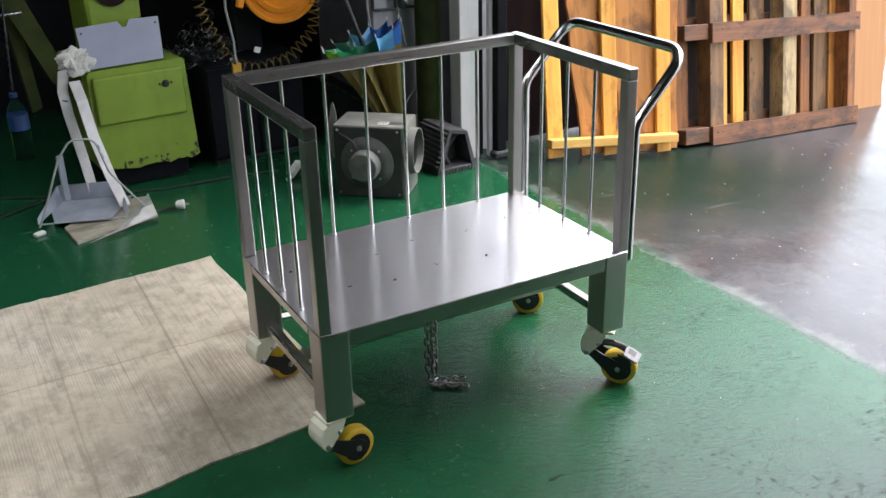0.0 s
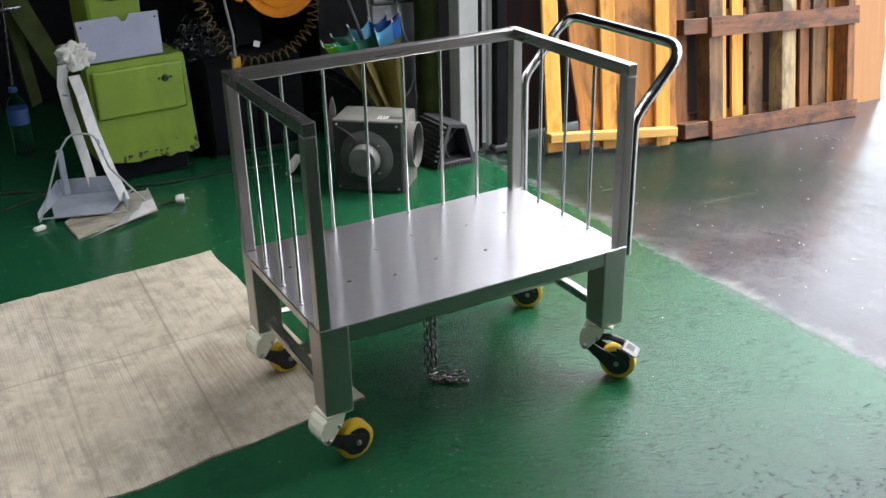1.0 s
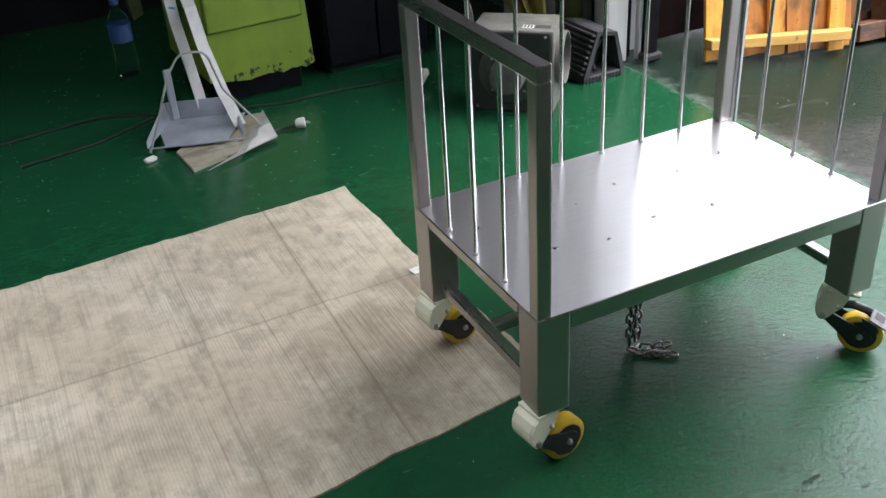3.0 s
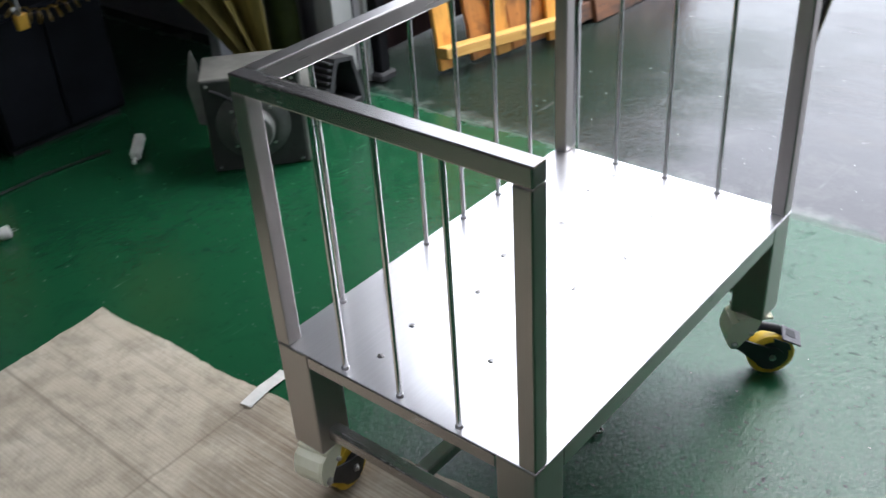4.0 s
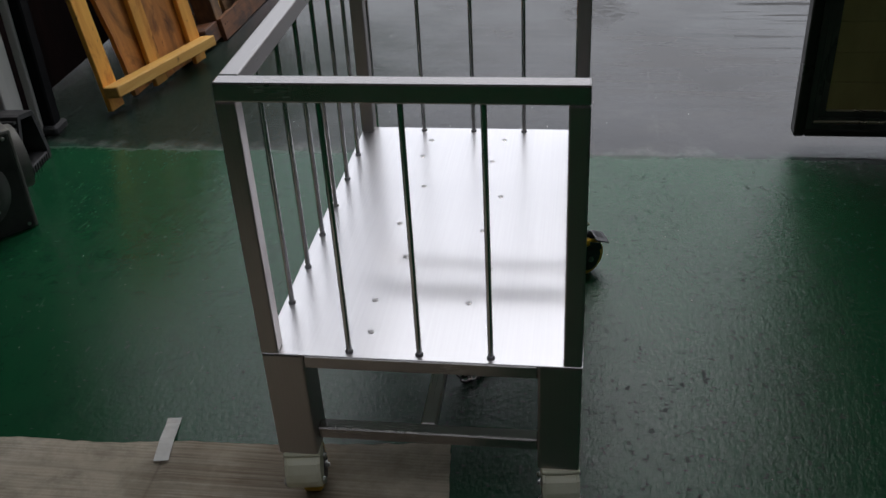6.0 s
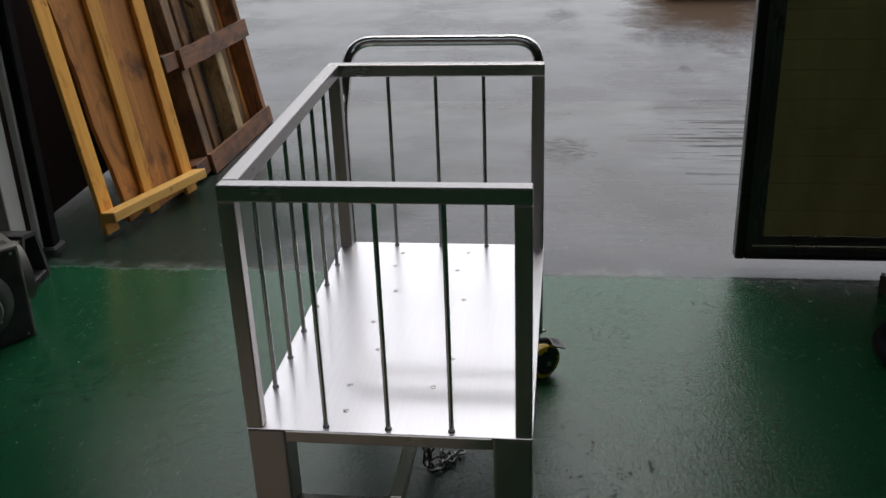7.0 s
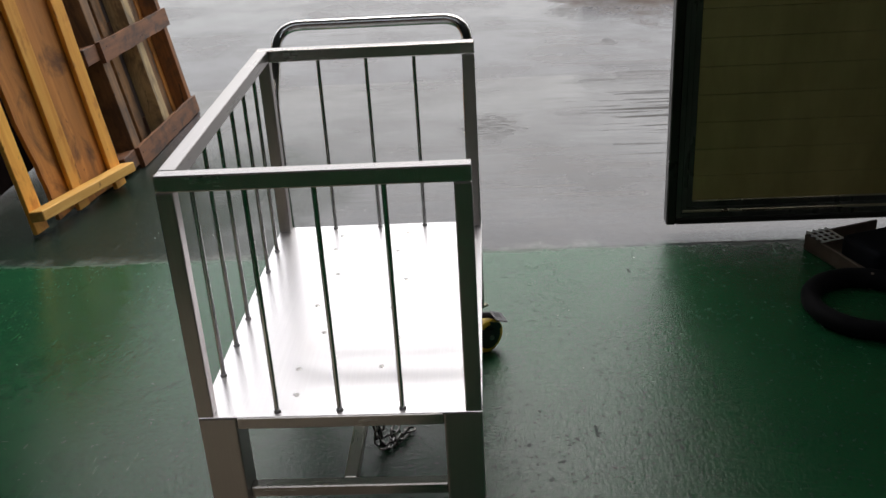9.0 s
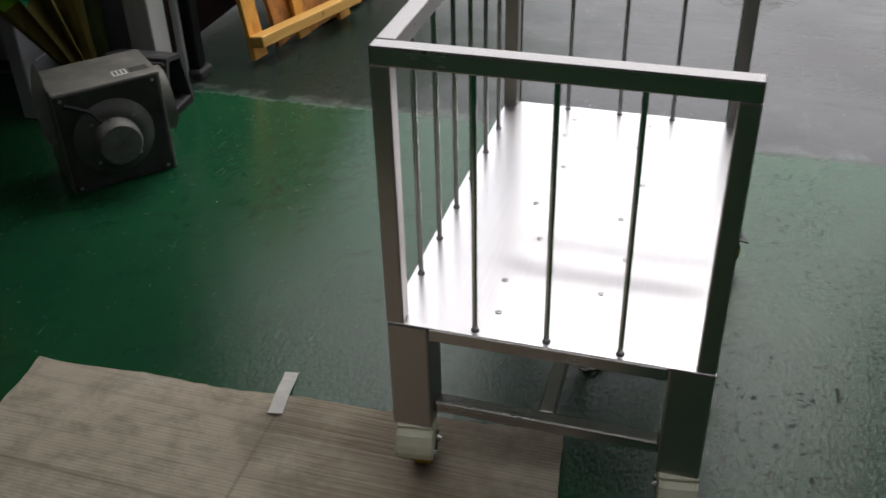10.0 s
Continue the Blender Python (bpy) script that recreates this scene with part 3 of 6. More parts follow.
M = {
    "floor": floor_paint(),
    "yard": wet_concrete(),
    "card": cardboard(),
    "steel_x": steel("brushed_steel_along_x", 0, 0.27, (0.50, 0.47, 0.455), haze_part=0.15),
    "steel_y": steel("brushed_steel_along_y", 1, 0.25, (0.50, 0.47, 0.455), grain_depth=0.03, haze_part=0.12),
    "steel_z": steel("brushed_steel_along_z", 2, 0.30, (0.48, 0.45, 0.43), haze_part=0.20),
    "deck": steel("brushed_steel_plate", 0, 0.155, (0.86, 0.84, 0.85), 0.90, 0.01, 0.40, 0.50),
    "weld": painted("weld_burnish", (0.62, 0.60, 0.61), (0.40, 0.39, 0.39), 0.36, 1.0, 60),
    "burn": painted("burnt_weld_spot", (0.46, 0.445, 0.44), (0.20, 0.19, 0.185), 0.26, 1.0, 120, bump_s=0.02),
    "chrome": painted("polished_tube", (0.72, 0.71, 0.70), (0.62, 0.61, 0.60), 0.14, 1.0, 9, bump_s=0.01),
    "zinc": painted("zinc_plate", (0.55, 0.54, 0.52), (0.38, 0.37, 0.36), 0.35, 1.0, 30),
    "caster_white": painted("cream_cast_paint", (0.81, 0.80, 0.63), (0.72, 0.71, 0.53), 0.5, 0, 25, bump_s=0.1),
    "yellow_tyre": painted("yellow_polyurethane", (0.74, 0.50, 0.035), (0.60, 0.38, 0.025), 0.42, 0, 20),
    "black_plastic": painted("black_plastic", (0.018, 0.018, 0.020), (0.010, 0.010, 0.011), 0.42, 0, 18),
    "pedal_grey": painted("pedal_grey", (0.17, 0.165, 0.18), (0.09, 0.087, 0.095), 0.4, 0.3, 20),
    "rubber": painted("dusty_black_rubber", (0.050, 0.048, 0.050), (0.022, 0.021, 0.022), 0.72, 0, 9),
    "rubber_black": painted("black_rubber", (0.007, 0.007, 0.008), (0.004, 0.004, 0.005), 0.85, 0, 9),
    "chain": painted("chain_steel", (0.30, 0.285, 0.27), (0.16, 0.15, 0.145), 0.32, 1.0, 60),
    "green_paint": machine_paint(),
    "old_green": painted("grimy_green_paint", (0.045, 0.060, 0.014), (0.018, 0.024, 0.007), 0.55, 0, 5, wear=(0.02, 0.02, 0.015), wear_at=0.66),
    "grey_plate": painted("grey_blue_plate", (0.34, 0.35, 0.43), (0.29, 0.30, 0.38), 0.45, 0, 5),
    "pan": painted("galvanised_sheet", (0.36, 0.385, 0.43), (0.25, 0.27, 0.31), 0.42, 0.15, 8),
    "pan_bright": painted("bright_sheet", (0.46, 0.45, 0.44), (0.26, 0.25, 0.25), 0.35, 0.4, 14),
    "white_film": painted("white_protective_film", (0.66, 0.64, 0.62), (0.50, 0.48, 0.47), 0.42, 0, 14),
    "rag": painted("white_rag", (0.62, 0.61, 0.56), (0.42, 0.41, 0.37), 0.9, 0, 16, fine=160, bump_s=0.5),
    "blue_print": painted("blue_print", (0.05, 0.16, 0.42), (0.04, 0.13, 0.36), 0.5),
    "fan_light": painted("fan_casing_light_grey", (0.18, 0.176, 0.155), (0.095, 0.092, 0.082), 0.5, 0, 8),
    "fan_dark": painted("fan_casing_dusty_grey", (0.048, 0.051, 0.045), (0.022, 0.024, 0.021), 0.6, 0, 7),
    "motor": painted("motor_grey", (0.13, 0.13, 0.117), (0.07, 0.07, 0.063), 0.5, 0, 15),
    # near black: the back corner's darkness is put into this base colour
    "dark_wall": painted("near_black_wall_paint", (0.014, 0.014, 0.015), (0.007, 0.007, 0.008), 0.75, 0, 2.0, fine=30),
    "side_wall": painted("workshop_wall_paint", (0.15, 0.065, 0.048), (0.10, 0.042, 0.032), 0.8, 0, 1.5, fine=30),
    "roof": painted("roof_sheet", (0.10, 0.097, 0.10), (0.065, 0.065, 0.065), 0.7, 0, 1.2),
    "partition": painted("grey_steel_partition", (0.34, 0.33, 0.34), (0.24, 0.235, 0.24), 0.55, 0.0, 2.5),
    # near black too, so the corner cabinet stays dark under the lamps
    "dark_box": painted("near_black_paint", (0.007, 0.008, 0.012), (0.004, 0.0045, 0.006), 0.7, 0, 4),
    "jamb": painted("pale_grey_jamb", (0.50, 0.49, 0.46), (0.38, 0.37, 0.35), 0.5, 0, 4, stretch=(3, 3, 0.5)),
    "maroon": painted("maroon_sheet", (0.026, 0.013, 0.013), (0.012, 0.007, 0.008), 0.8, 0, 2.2, stretch=(3, 3, 0.6)),
    "door_frame": painted("dark_bronze_frame", (0.040, 0.036, 0.028), (0.022, 0.020, 0.016), 0.32, 0.4, 8),
    "door_band": painted("grey_green_moulding", (0.105, 0.110, 0.090), (0.055, 0.058, 0.046), 0.30, 0.3, 9, stretch=(1, 1, 0.3)),
    "door_bead": painted("bead_brass_with_sheen", (0.60, 0.54, 0.36), (0.40, 0.36, 0.24), 0.25, 0.8, 12, stretch=(1, 0.3, 0.3)),
    "door_panel": painted("olive_brown_panel", (0.44, 0.37, 0.14), (0.30, 0.25, 0.085), 0.6, 0, 1.6, fine=220, bump_s=0.6, stretch=(1, 3, 1)),
    "orange": painted("orange_reel_plastic", (0.80, 0.28, 0.012), (0.66, 0.22, 0.01), 0.40, 0, 6),
    "hose_yellow": painted("yellow_coil_hose", (0.17, 0.105, 0.014), (0.10, 0.062, 0.009), 0.35, 0, 10),
    "brass": painted("yellow_fitting", (0.60, 0.34, 0.04), (0.42, 0.22, 0.03), 0.4, 0.3, 20),
    "grey_cable": painted("grey_cable", (0.34, 0.34, 0.33), (0.24, 0.24, 0.23), 0.5, 0, 20),
    "black_cable": painted("black_cable", (0.014, 0.014, 0.014), (0.008, 0.008, 0.008), 0.5, 0, 20),
    "plug_white": painted("white_plug", (0.70, 0.69, 0.64), (0.55, 0.54, 0.50), 0.5, 0, 30),
    "olive": painted("olive_umbrella_cloth", (0.26, 0.205, 0.045), (0.13, 0.10, 0.022), 0.6, 0, 12, stretch=(3, 3, 0.4)),
    "label_white": painted("paper_label", (0.72, 0.72, 0.70), (0.60, 0.60, 0.58), 0.6, 0, 12),
    "label_dark": painted("label_print", (0.05, 0.05, 0.05), (0.03, 0.03, 0.03), 0.6),
    "tape": painted("white_floor_tape", (0.72, 0.71, 0.67), (0.55, 0.54, 0.50), 0.5, 0, 20),
    "blue_label": painted("blue_bottle_label", (0.016, 0.05, 0.15), (0.01, 0.03, 0.10), 0.45),
    "bottle": glass("clear_bottle", (0.78, 0.86, 0.88)),
    "yellow_wood": wood("fresh_yellow_pine", (0.88, 0.47, 0.085), (0.70, 0.30, 0.040), 2, stain=(0.40, 0.11, 0.012), stain_at=0.55),
    "yellow_wood_x": wood("fresh_yellow_pine_across", (0.86, 0.53, 0.14), (0.68, 0.35, 0.065), 0, stain=(0.30, 0.10, 0.014), stain_at=0.62),
    "orange_wood": wood("orange_brown_board", (0.60, 0.25, 0.050), (0.32, 0.120, 0.023), 2, grain=0.45, stain=(0.085, 0.034, 0.011), stain_at=0.52),
    "brown_wood": wood("weathered_brown_slat", (0.29, 0.112, 0.030), (0.125, 0.046, 0.014), 2, stain=(0.050, 0.027, 0.016)),
    "brown_wood_x": wood("weathered_brown_board", (0.225, 0.092, 0.036), (0.105, 0.042, 0.019), 0, stain=(0.026, 0.016, 0.013), stain_at=0.45),
    "pale_wood": wood("pale_weathered_slat", (0.62, 0.47, 0.24), (0.36, 0.25, 0.12), 2, stain=(0.12, 0.085, 0.055), stain_at=0.46),
    "scrap_wood": wood("grey_scrap_board", (0.46, 0.42, 0.33), (0.30, 0.27, 0.20), 0, stain=(0.14, 0.115, 0.085), stain_at=0.50),
    # near-black brown that carries the shade seen between the pallet slats
    "gap_dark": wood("slat_gap_darkness", (0.030, 0.014, 0.008), (0.015, 0.008, 0.005), 2, grain=0.6),
    "grey_wood": wood("grey_brown_slat", (0.27, 0.145, 0.062), (0.135, 0.070, 0.029), 2, stain=(0.055, 0.034, 0.021), stain_at=0.46),
    "plywood": wood("orange_plywood", (0.43, 0.21, 0.078), (0.34, 0.155, 0.054), 2, grain=0.35),
}
M["ring_grey"] = painted("dusty_ring_grey", (0.080, 0.083, 0.073), (0.038, 0.040, 0.036), 0.5, 0, 12)
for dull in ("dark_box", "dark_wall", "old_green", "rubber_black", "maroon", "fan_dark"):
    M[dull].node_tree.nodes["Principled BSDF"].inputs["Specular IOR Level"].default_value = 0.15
M["zinc_dark"] = painted("dark_oily_steel", (0.16, 0.16, 0.17), (0.04, 0.04, 0.045), 0.25, 1.0, 30)
UMBRELLA = [(0.26, 0.52, 0.03), (0.03, 0.42, 0.17), (0.006, 0.10, 0.055), (0.20, 0.52, 0.78), (0.02, 0.15, 0.50), (0.028, 0.035, 0.24)]
for k, c in enumerate(UMBRELLA):
    M["cloth%d" % k] = painted("umbrella_cloth", c, tuple(x * 0.8 for x in c), 0.55, 0, 14)


# ---- mesh helpers ----
def box(bm, x0, x1, y0, y1, z0, z1, bevel=0.0, m=None, seg=1):
    vs = [bm.verts.new((x, y, z)) for x in (x0, x1) for y in (y0, y1) for z in (z0, z1)]
    q = [(0, 1, 3, 2), (4, 6, 7, 5), (0, 4, 5, 1), (2, 3, 7, 6), (0, 2, 6, 4), (1, 5, 7, 3)]
    fs = [bm.faces.new([vs[i] for i in f]) for f in q]
    if bevel:
        es = list({e for f in fs for e in f.edges})
        r = bmesh.ops.bevel(bm, geom=es, offset=bevel, segments=seg, affect="EDGES", profile=0.5)
        vs = list({v for f in r["faces"] for v in f.verts} | {v for v in vs if v.is_valid})
    if m is not None:
        bmesh.ops.transform(bm, matrix=m, verts=[v for v in vs if v.is_valid])
    return bm


def boxm(*a, **k):
    return box(bmesh.new(), *a, **k)


def frame_axes(d):
    d = d.normalized()
    u = d.orthogonal().normalized()
    return u, d.cross(u)


def cyl(bm, p0, p1, r0, r1=None, n=18, caps=True):
    p0, p1 = Vector(p0), Vector(p1)
    r1 = r0 if r1 is None else r1
    u, w = frame_axes(p1 - p0)
    rings = []
    for p, r in ((p0, r0), (p1, r1)):
        rings.append([bm.verts.new(p + (u * math.cos(a) + w * math.sin(a)) * r) for a in (2 * math.pi * i / n for i in range(n))])
    for i in range(n):
        j = (i + 1) % n
        bm.faces.new((rings[0][i], rings[0][j], rings[1][j], rings[1][i])).smooth = True
    if caps:
        bm.faces.new(rings[0][::-1])
        bm.faces.new(rings[1])
    return bm


def lathe(bm, prof, origin, axis, n=28, closed=False):
    """Turns (along, radius) pairs about an axis."""
    o = Vector(origin)
    d = Vector(axis).normalized()
    u, w = frame_axes(d)
    rings = []
    for a, r in prof:
        rings.append([bm.verts.new(o + d * a + (u * math.cos(t) + w * math.sin(t)) * max(r, 1e-5)) for t in (2 * math.pi * i / n for i in range(n))])
    pairs = list(zip(rings, rings[1:])) + ([(rings[-1], rings[0])] if closed else [])
    for A, B in pairs:
        for i in range(n):
            j = (i + 1) % n
            bm.faces.new((A[i], A[j], B[j], B[i])).smooth = True
    if not closed:
        bm.faces.new(rings[0][::-1])
        bm.faces.new(rings[-1])
    return bm


def rounded(pts, r, steps=6):
    pts = [Vector(p) for p in pts]
    out = [pts[0]]
    for a, b, c in zip(pts, pts[1:], pts[2:]):
        d1, d2 = (a - b).normalized(), (c - b).normalized()
        half = d1.angle(d2) / 2
        t = min(r / math.tan(half), (a - b).length * 0.49, (c - b).length * 0.49)
        s, e = b + d1 * t, b + d2 * t
        for i in range(steps + 1):
            k = i / steps
            out.append(s * (1 - k) ** 2 + b * 2 * k * (1 - k) + e * k * k)
    out.append(pts[-1])
    return out


def tube(bm, pts, r, n=12, closed=False, flat=None):
    """Sweeps a round (or flattened) section along points."""
    pts = [Vector(p) for p in pts]
    N = len(pts)
    rings, u = [], None
    for i, p in enumerate(pts):
        a = pts[(i - 1) % N] if (i or closed) else p
        b = pts[(i + 1) % N] if (i < N - 1 or closed) else p
        d = (b - a).normalized()
        u = d.orthogonal() if u is None else u - d * u.dot(d)
        u.normalize()
        w = d.cross(u)
        ru, rw = (r, r) if flat is None else flat
        rings.append([bm.verts.new(p + u * math.cos(t) * ru + w * math.sin(t) * rw) for t in (2 * math.pi * k / n for k in range(n))])
    for A, B in list(zip(rings, rings[1:])) + ([(rings[-1], rings[0])] if closed else []):
        for k in range(n):
            j = (k + 1) % n
            bm.faces.new((A[k], A[j], B[j], B[k])).smooth = True
    if not closed:
        bm.faces.new(rings[0][::-1])
        bm.faces.new(rings[-1])
    return bm


def prism(bm, outline, y0, y1, m=None):
    """An outline in x, z pulled from y0 to y1."""
    a = [bm.verts.new((x, y0, z)) for x, z in outline]
    b = [bm.verts.new((x, y1, z)) for x, z in outline]
    n = len(outline)
    bm.faces.new(a)
    bm.faces.new(b[::-1])
    for i in range(n):
        j = (i + 1) % n
        bm.faces.new((a[j], a[i], b[i], b[j]))
    bmesh.ops.recalc_face_normals(bm, faces=bm.faces)
    if m is not None:
        bmesh.ops.transform(bm, matrix=m, verts=a + b)
    return bm


def finish(bm, name, material, smooth=38):
    me = bpy.data.meshes.new(name)
    bmesh.ops.recalc_face_normals(bm, faces=bm.faces)
    curved = any(f.smooth for f in bm.faces)
    bm.to_mesh(me)
    bm.free()
    me.materials.append(material)
    if smooth >= 60:
        me.shade_smooth()
    if curved or smooth >= 60:
        me.set_sharp_from_angle(angle=radians(smooth))
    return me


def part(name, bm, material, parent, label="", at=None, smooth=38):
    ob = new(name, finish(bm, name, material, smooth))
    ob.parent = parent
    if at is not None:
        ob.matrix_basis = at
    return tagged(ob, label) if label else ob


SITE = Matrix()       # where the next group of things stands
BACK = Matrix.Translation((-0.045, -0.060, 0)) @ Matrix.Scale(1.018, 4)


def thing(name, m, label, category, group="", kind=""):
    ob = new(name)
    ob.matrix_basis = SITE @ m
    ob.empty_display_size = 0.05
    return tagged(ob, label, category, group, kind)


def solid(name, bm, material, label, category, kind="", m=None, group="", smooth=38):
    ob = new(name, finish(bm, name, material, smooth))
    ob.matrix_basis = SITE @ m if m is not None else SITE
    return tagged(ob, label, category, group, kind)


# ---- the large structure ----
DOOR_X = 1.79        # plane of the big door
JAMB_Y = 2.06
ROOM = dict(x0=-6.0, y0=-6.0, y1=4.3, top=3.5)


def sheet_edge(y, seed, amp):
    return amp * (noise.noise((y * 2.1, seed, 0)) + 0.6 * noise.noise((y * 9.0, seed, 3)) + 0.3 * noise.noise((y * 31, seed, 5)))


FALL_FROM, FALL_TO, FALL = 1.72, 4.9, 0.065


def yard(x):
    """Height of the yard: it falls away from the door sill, then runs level."""
    return -0.006 - FALL * (min(max(x, FALL_FROM), FALL_TO) - FALL_FROM)


def build_floor():
    bm = bmesh.new()
    steps = 420
    top, low = [], []
    for i in range(steps + 1):
        y = ROOM["y0"] + (ROOM["y1"] - ROOM["y0"]) * i / steps
        x = SEAM + sheet_edge(y, 1.3, 0.022)
        top.append((bm.verts.new((ROOM["x0"], y, 0)), bm.verts.new((x, y, 0))))
        low.append(bm.verts.new((x - 0.002, y, -0.05)))
    for i in range(steps):
        bm.faces.new((top[i][0], top[i][1], top[i + 1][1], top[i + 1][0]))
        bm.faces.new((top[i][1], low[i], low[i + 1], top[i + 1][1]))
    solid("floor", bm, M["floor"], "glossy green painted workshop floor with scuffs and chips", "floor", "structure")
    bm = bmesh.new()
    g = 400
    rows = [[bm.verts.new((x, y, yard(x))) for y in (-g, g)] for x in (-g, FALL_FROM, FALL_TO, g)]
    for a, b in zip(rows, rows[1:]):
        bm.faces.new((a[0], b[0], b[1], a[1]))
    solid("ground", bm, M["yard"], "wet grey concrete yard reflecting an overcast sky", "ground", "structure")


build_floor()


def build_walls():
    t = 0.15
    x0, y0, y1, top = ROOM["x0"], ROOM["y0"], ROOM["y1"], ROOM["top"]
    solid("wall_north", boxm(x0, DOOR_X + t, y1, y1 + t, -0.02, top), M["dark_wall"], "near-black back wall, its colour lowered for the unlit corner", "wall", "structure")
    solid("wall_south", boxm(x0, DOOR_X + t, y0 - t, y0, -0.02, top), M["side_wall"], "plain painted workshop wall", "wall", "structure")
    solid("wall_west", boxm(x0 - t, x0, y0, y1, -0.02, top), M["side_wall"], "plain painted workshop wall", "wall", "structure")
    # the door wall: pier beside the jamb, lintel, and the part beyond the door leaf
    solid("wall_east", boxm(DOOR_X, DOOR_X + t, JAMB_Y + 0.16, y1, -0.02, top), M["partition"], "grey wall beside the wide door", "wall", "structure")
    solid("wall_east_far", boxm(DOOR_X, DOOR_X + t, y0, -3.4, -0.02, top), M["side_wall"], "painted wall beyond the door leaf", "wall", "structure")
    # unseen; its height is chosen to cut the sky light coming in
    solid("lintel", boxm(DOOR_X, DOOR_X + t, -3.4, JAMB_Y + 0.16, 2.90, top), M["dark_wall"], "unseen dark lintel over the wide door, set low to limit sky light", "wall", "structure")
    # unseen roof, with openings left for the added fill lamps
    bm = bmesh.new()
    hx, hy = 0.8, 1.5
    ys = sorted({y0 - t, y1 + t, *(ry + s * hy for _, ry, _ in FILL_LAMPS for s in (-1, 1))})
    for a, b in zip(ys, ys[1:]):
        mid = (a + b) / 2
        hole = [rx for rx, ry, _ in FILL_LAMPS if abs(mid - ry) < hy]
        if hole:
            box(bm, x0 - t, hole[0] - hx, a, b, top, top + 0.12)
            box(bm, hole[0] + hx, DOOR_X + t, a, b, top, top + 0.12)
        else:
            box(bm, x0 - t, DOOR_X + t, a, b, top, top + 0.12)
    solid("ceiling", bm, M["roof"], "unseen grey sheet roof with openings for the added fill lamps", "ceiling", "structure")


build_walls()


def build_jamb():
    j = thing("door_1", pose(0, 0, 0), "pale grey door jamb with black rubber seals", "door jamb", kind="structure")
    part("jamb_post", boxm(1.635, 1.742, JAMB_Y + 0.04, JAMB_Y + 0.14, 0.0, 2.85, 0.004), M["jamb"], j)
    part("seal", boxm(1.742, 1.786, JAMB_Y + 0.075, JAMB_Y + 0.15, 0.0, 2.85, 0.004), M["rubber_black"], j)
    part("strip", boxm(1.787, 1.806, JAMB_Y + 0.02, JAMB_Y + 0.05, 0.0, 2.85, 0.003), M["jamb"], j)
    part("rubber_edge", boxm(1.808, 1.866, JAMB_Y - 0.02, JAMB_Y + 0.03, 0.0, 2.85, 0.006), M["rubber_black"], j)
    b = bmesh.new()
    box(b, 1.79, 1.885, JAMB_Y - 0.035, JAMB_Y + 0.05, 0.0, 0.035, 0.008)
    part("foot_guide", b, M["rubber"], j)


SITE = BACK
build_jamb()
SITE = Matrix()


def build_leaf():
    """Closed leaf of the wide door: bronze frame with stepped mouldings round a dull panel."""
    y1, y0, z0, z1 = -0.70, -3.38, 0.037, 2.83
    x0, x1 = DOOR_X, DOOR_X + 0.06
    d = thing("door_2", pose(0, 0, 0), "closed dark bronze door leaf with a brown panel", "door", kind="structure")
    w, band = 0.036, 0.062
    part("stile", boxm(x0, x1, y1 - w, y1, z0, z1, 0.005), M["door_frame"], d)
    part("stile", boxm(x0, x1, y0, y0 + w, z0, z1, 0.005), M["door_frame"], d)
    part("bottom_rail", boxm(x0, x1, y0 + w, y1 - w, z0, z0 + w * 0.7, 0.005), M["door_frame"], d)
    part("top_rail", boxm(x0, x1, y0 + w, y1 - w, z1 - w, z1, 0.005), M["door_frame"], d)
    # stepped moulding inside the frame: three fillets, each set back from the last
    ya, yb, za, zb = y0 + w, y1 - w, z0 + w * 0.7, z1 - w
    for k in range(3):
        o, q, back = k * band / 3, (k + 1) * band / 3, 0.005 + 0.006 * k
        part("moulding", boxm(x0 + back, x1 - 0.008, yb - q, yb - o, za + o, zb - o, 0.002), M["door_band"], d)
        part("moulding", boxm(x0 + back, x1 - 0.008, ya + o, ya + q, za + o, zb - o, 0.002), M["door_band"], d)
        part("moulding", boxm(x0 + back, x1 - 0.008, ya + q, yb - q, za + o, za + q, 0.002), M["door_band"], d)
        part("moulding", boxm(x0 + back, x1 - 0.008, ya + q, yb - q, zb - q, zb - o, 0.002), M["door_band"], d)
    z = za + band
    while z < zb - band - 0.01:
        h = min(0.105, zb - band - z)
        part("board", boxm(x0 + 0.022, x1 - 0.01, ya + band, yb - band, z, z + h - 0.0015, 0.0012), M["door_panel"], d)
        z += h
    # beads in light brass: the sheen reflected along the moulding is in their colour
    for o, r in ((band * 0.42, 0.0065), (band + 0.004, 0.0035)):
        b = tube(bmesh.new(), [(x0 + 0.010 + o * 0.12, ya + o, za + o), (x0 + 0.010 + o * 0.12, yb - o, za + o)], r, 10)
        part("bead", b, M["door_bead"], d, "brass bead, lightened for the sheen reflected on it")
    k = lathe(bmesh.new(), [(0, 0.030), (0.010, 0.029), (0.016, 0.020), (0.022, 0.018)], (x0 + 0.0215, -0.818, 1.030), (-1, 0, 0), 24)
    part("lock_knob", k, M["black_plastic"], d, "black round lock knob")


build_leaf()

SITE = BACK
solid("wall_outside", boxm(DOOR_X + 0.125, 4.55, 2.30, 2.44, -0.02, 1.12), M["maroon"], "low dark maroon metal wall of the yard", "wall", "structure")


SITE = Matrix()


# ---- the trolley ----
L, W, H, D, LEG = 0.979, 0.60, 0.981, 0.436, 0.08
P = 0.034


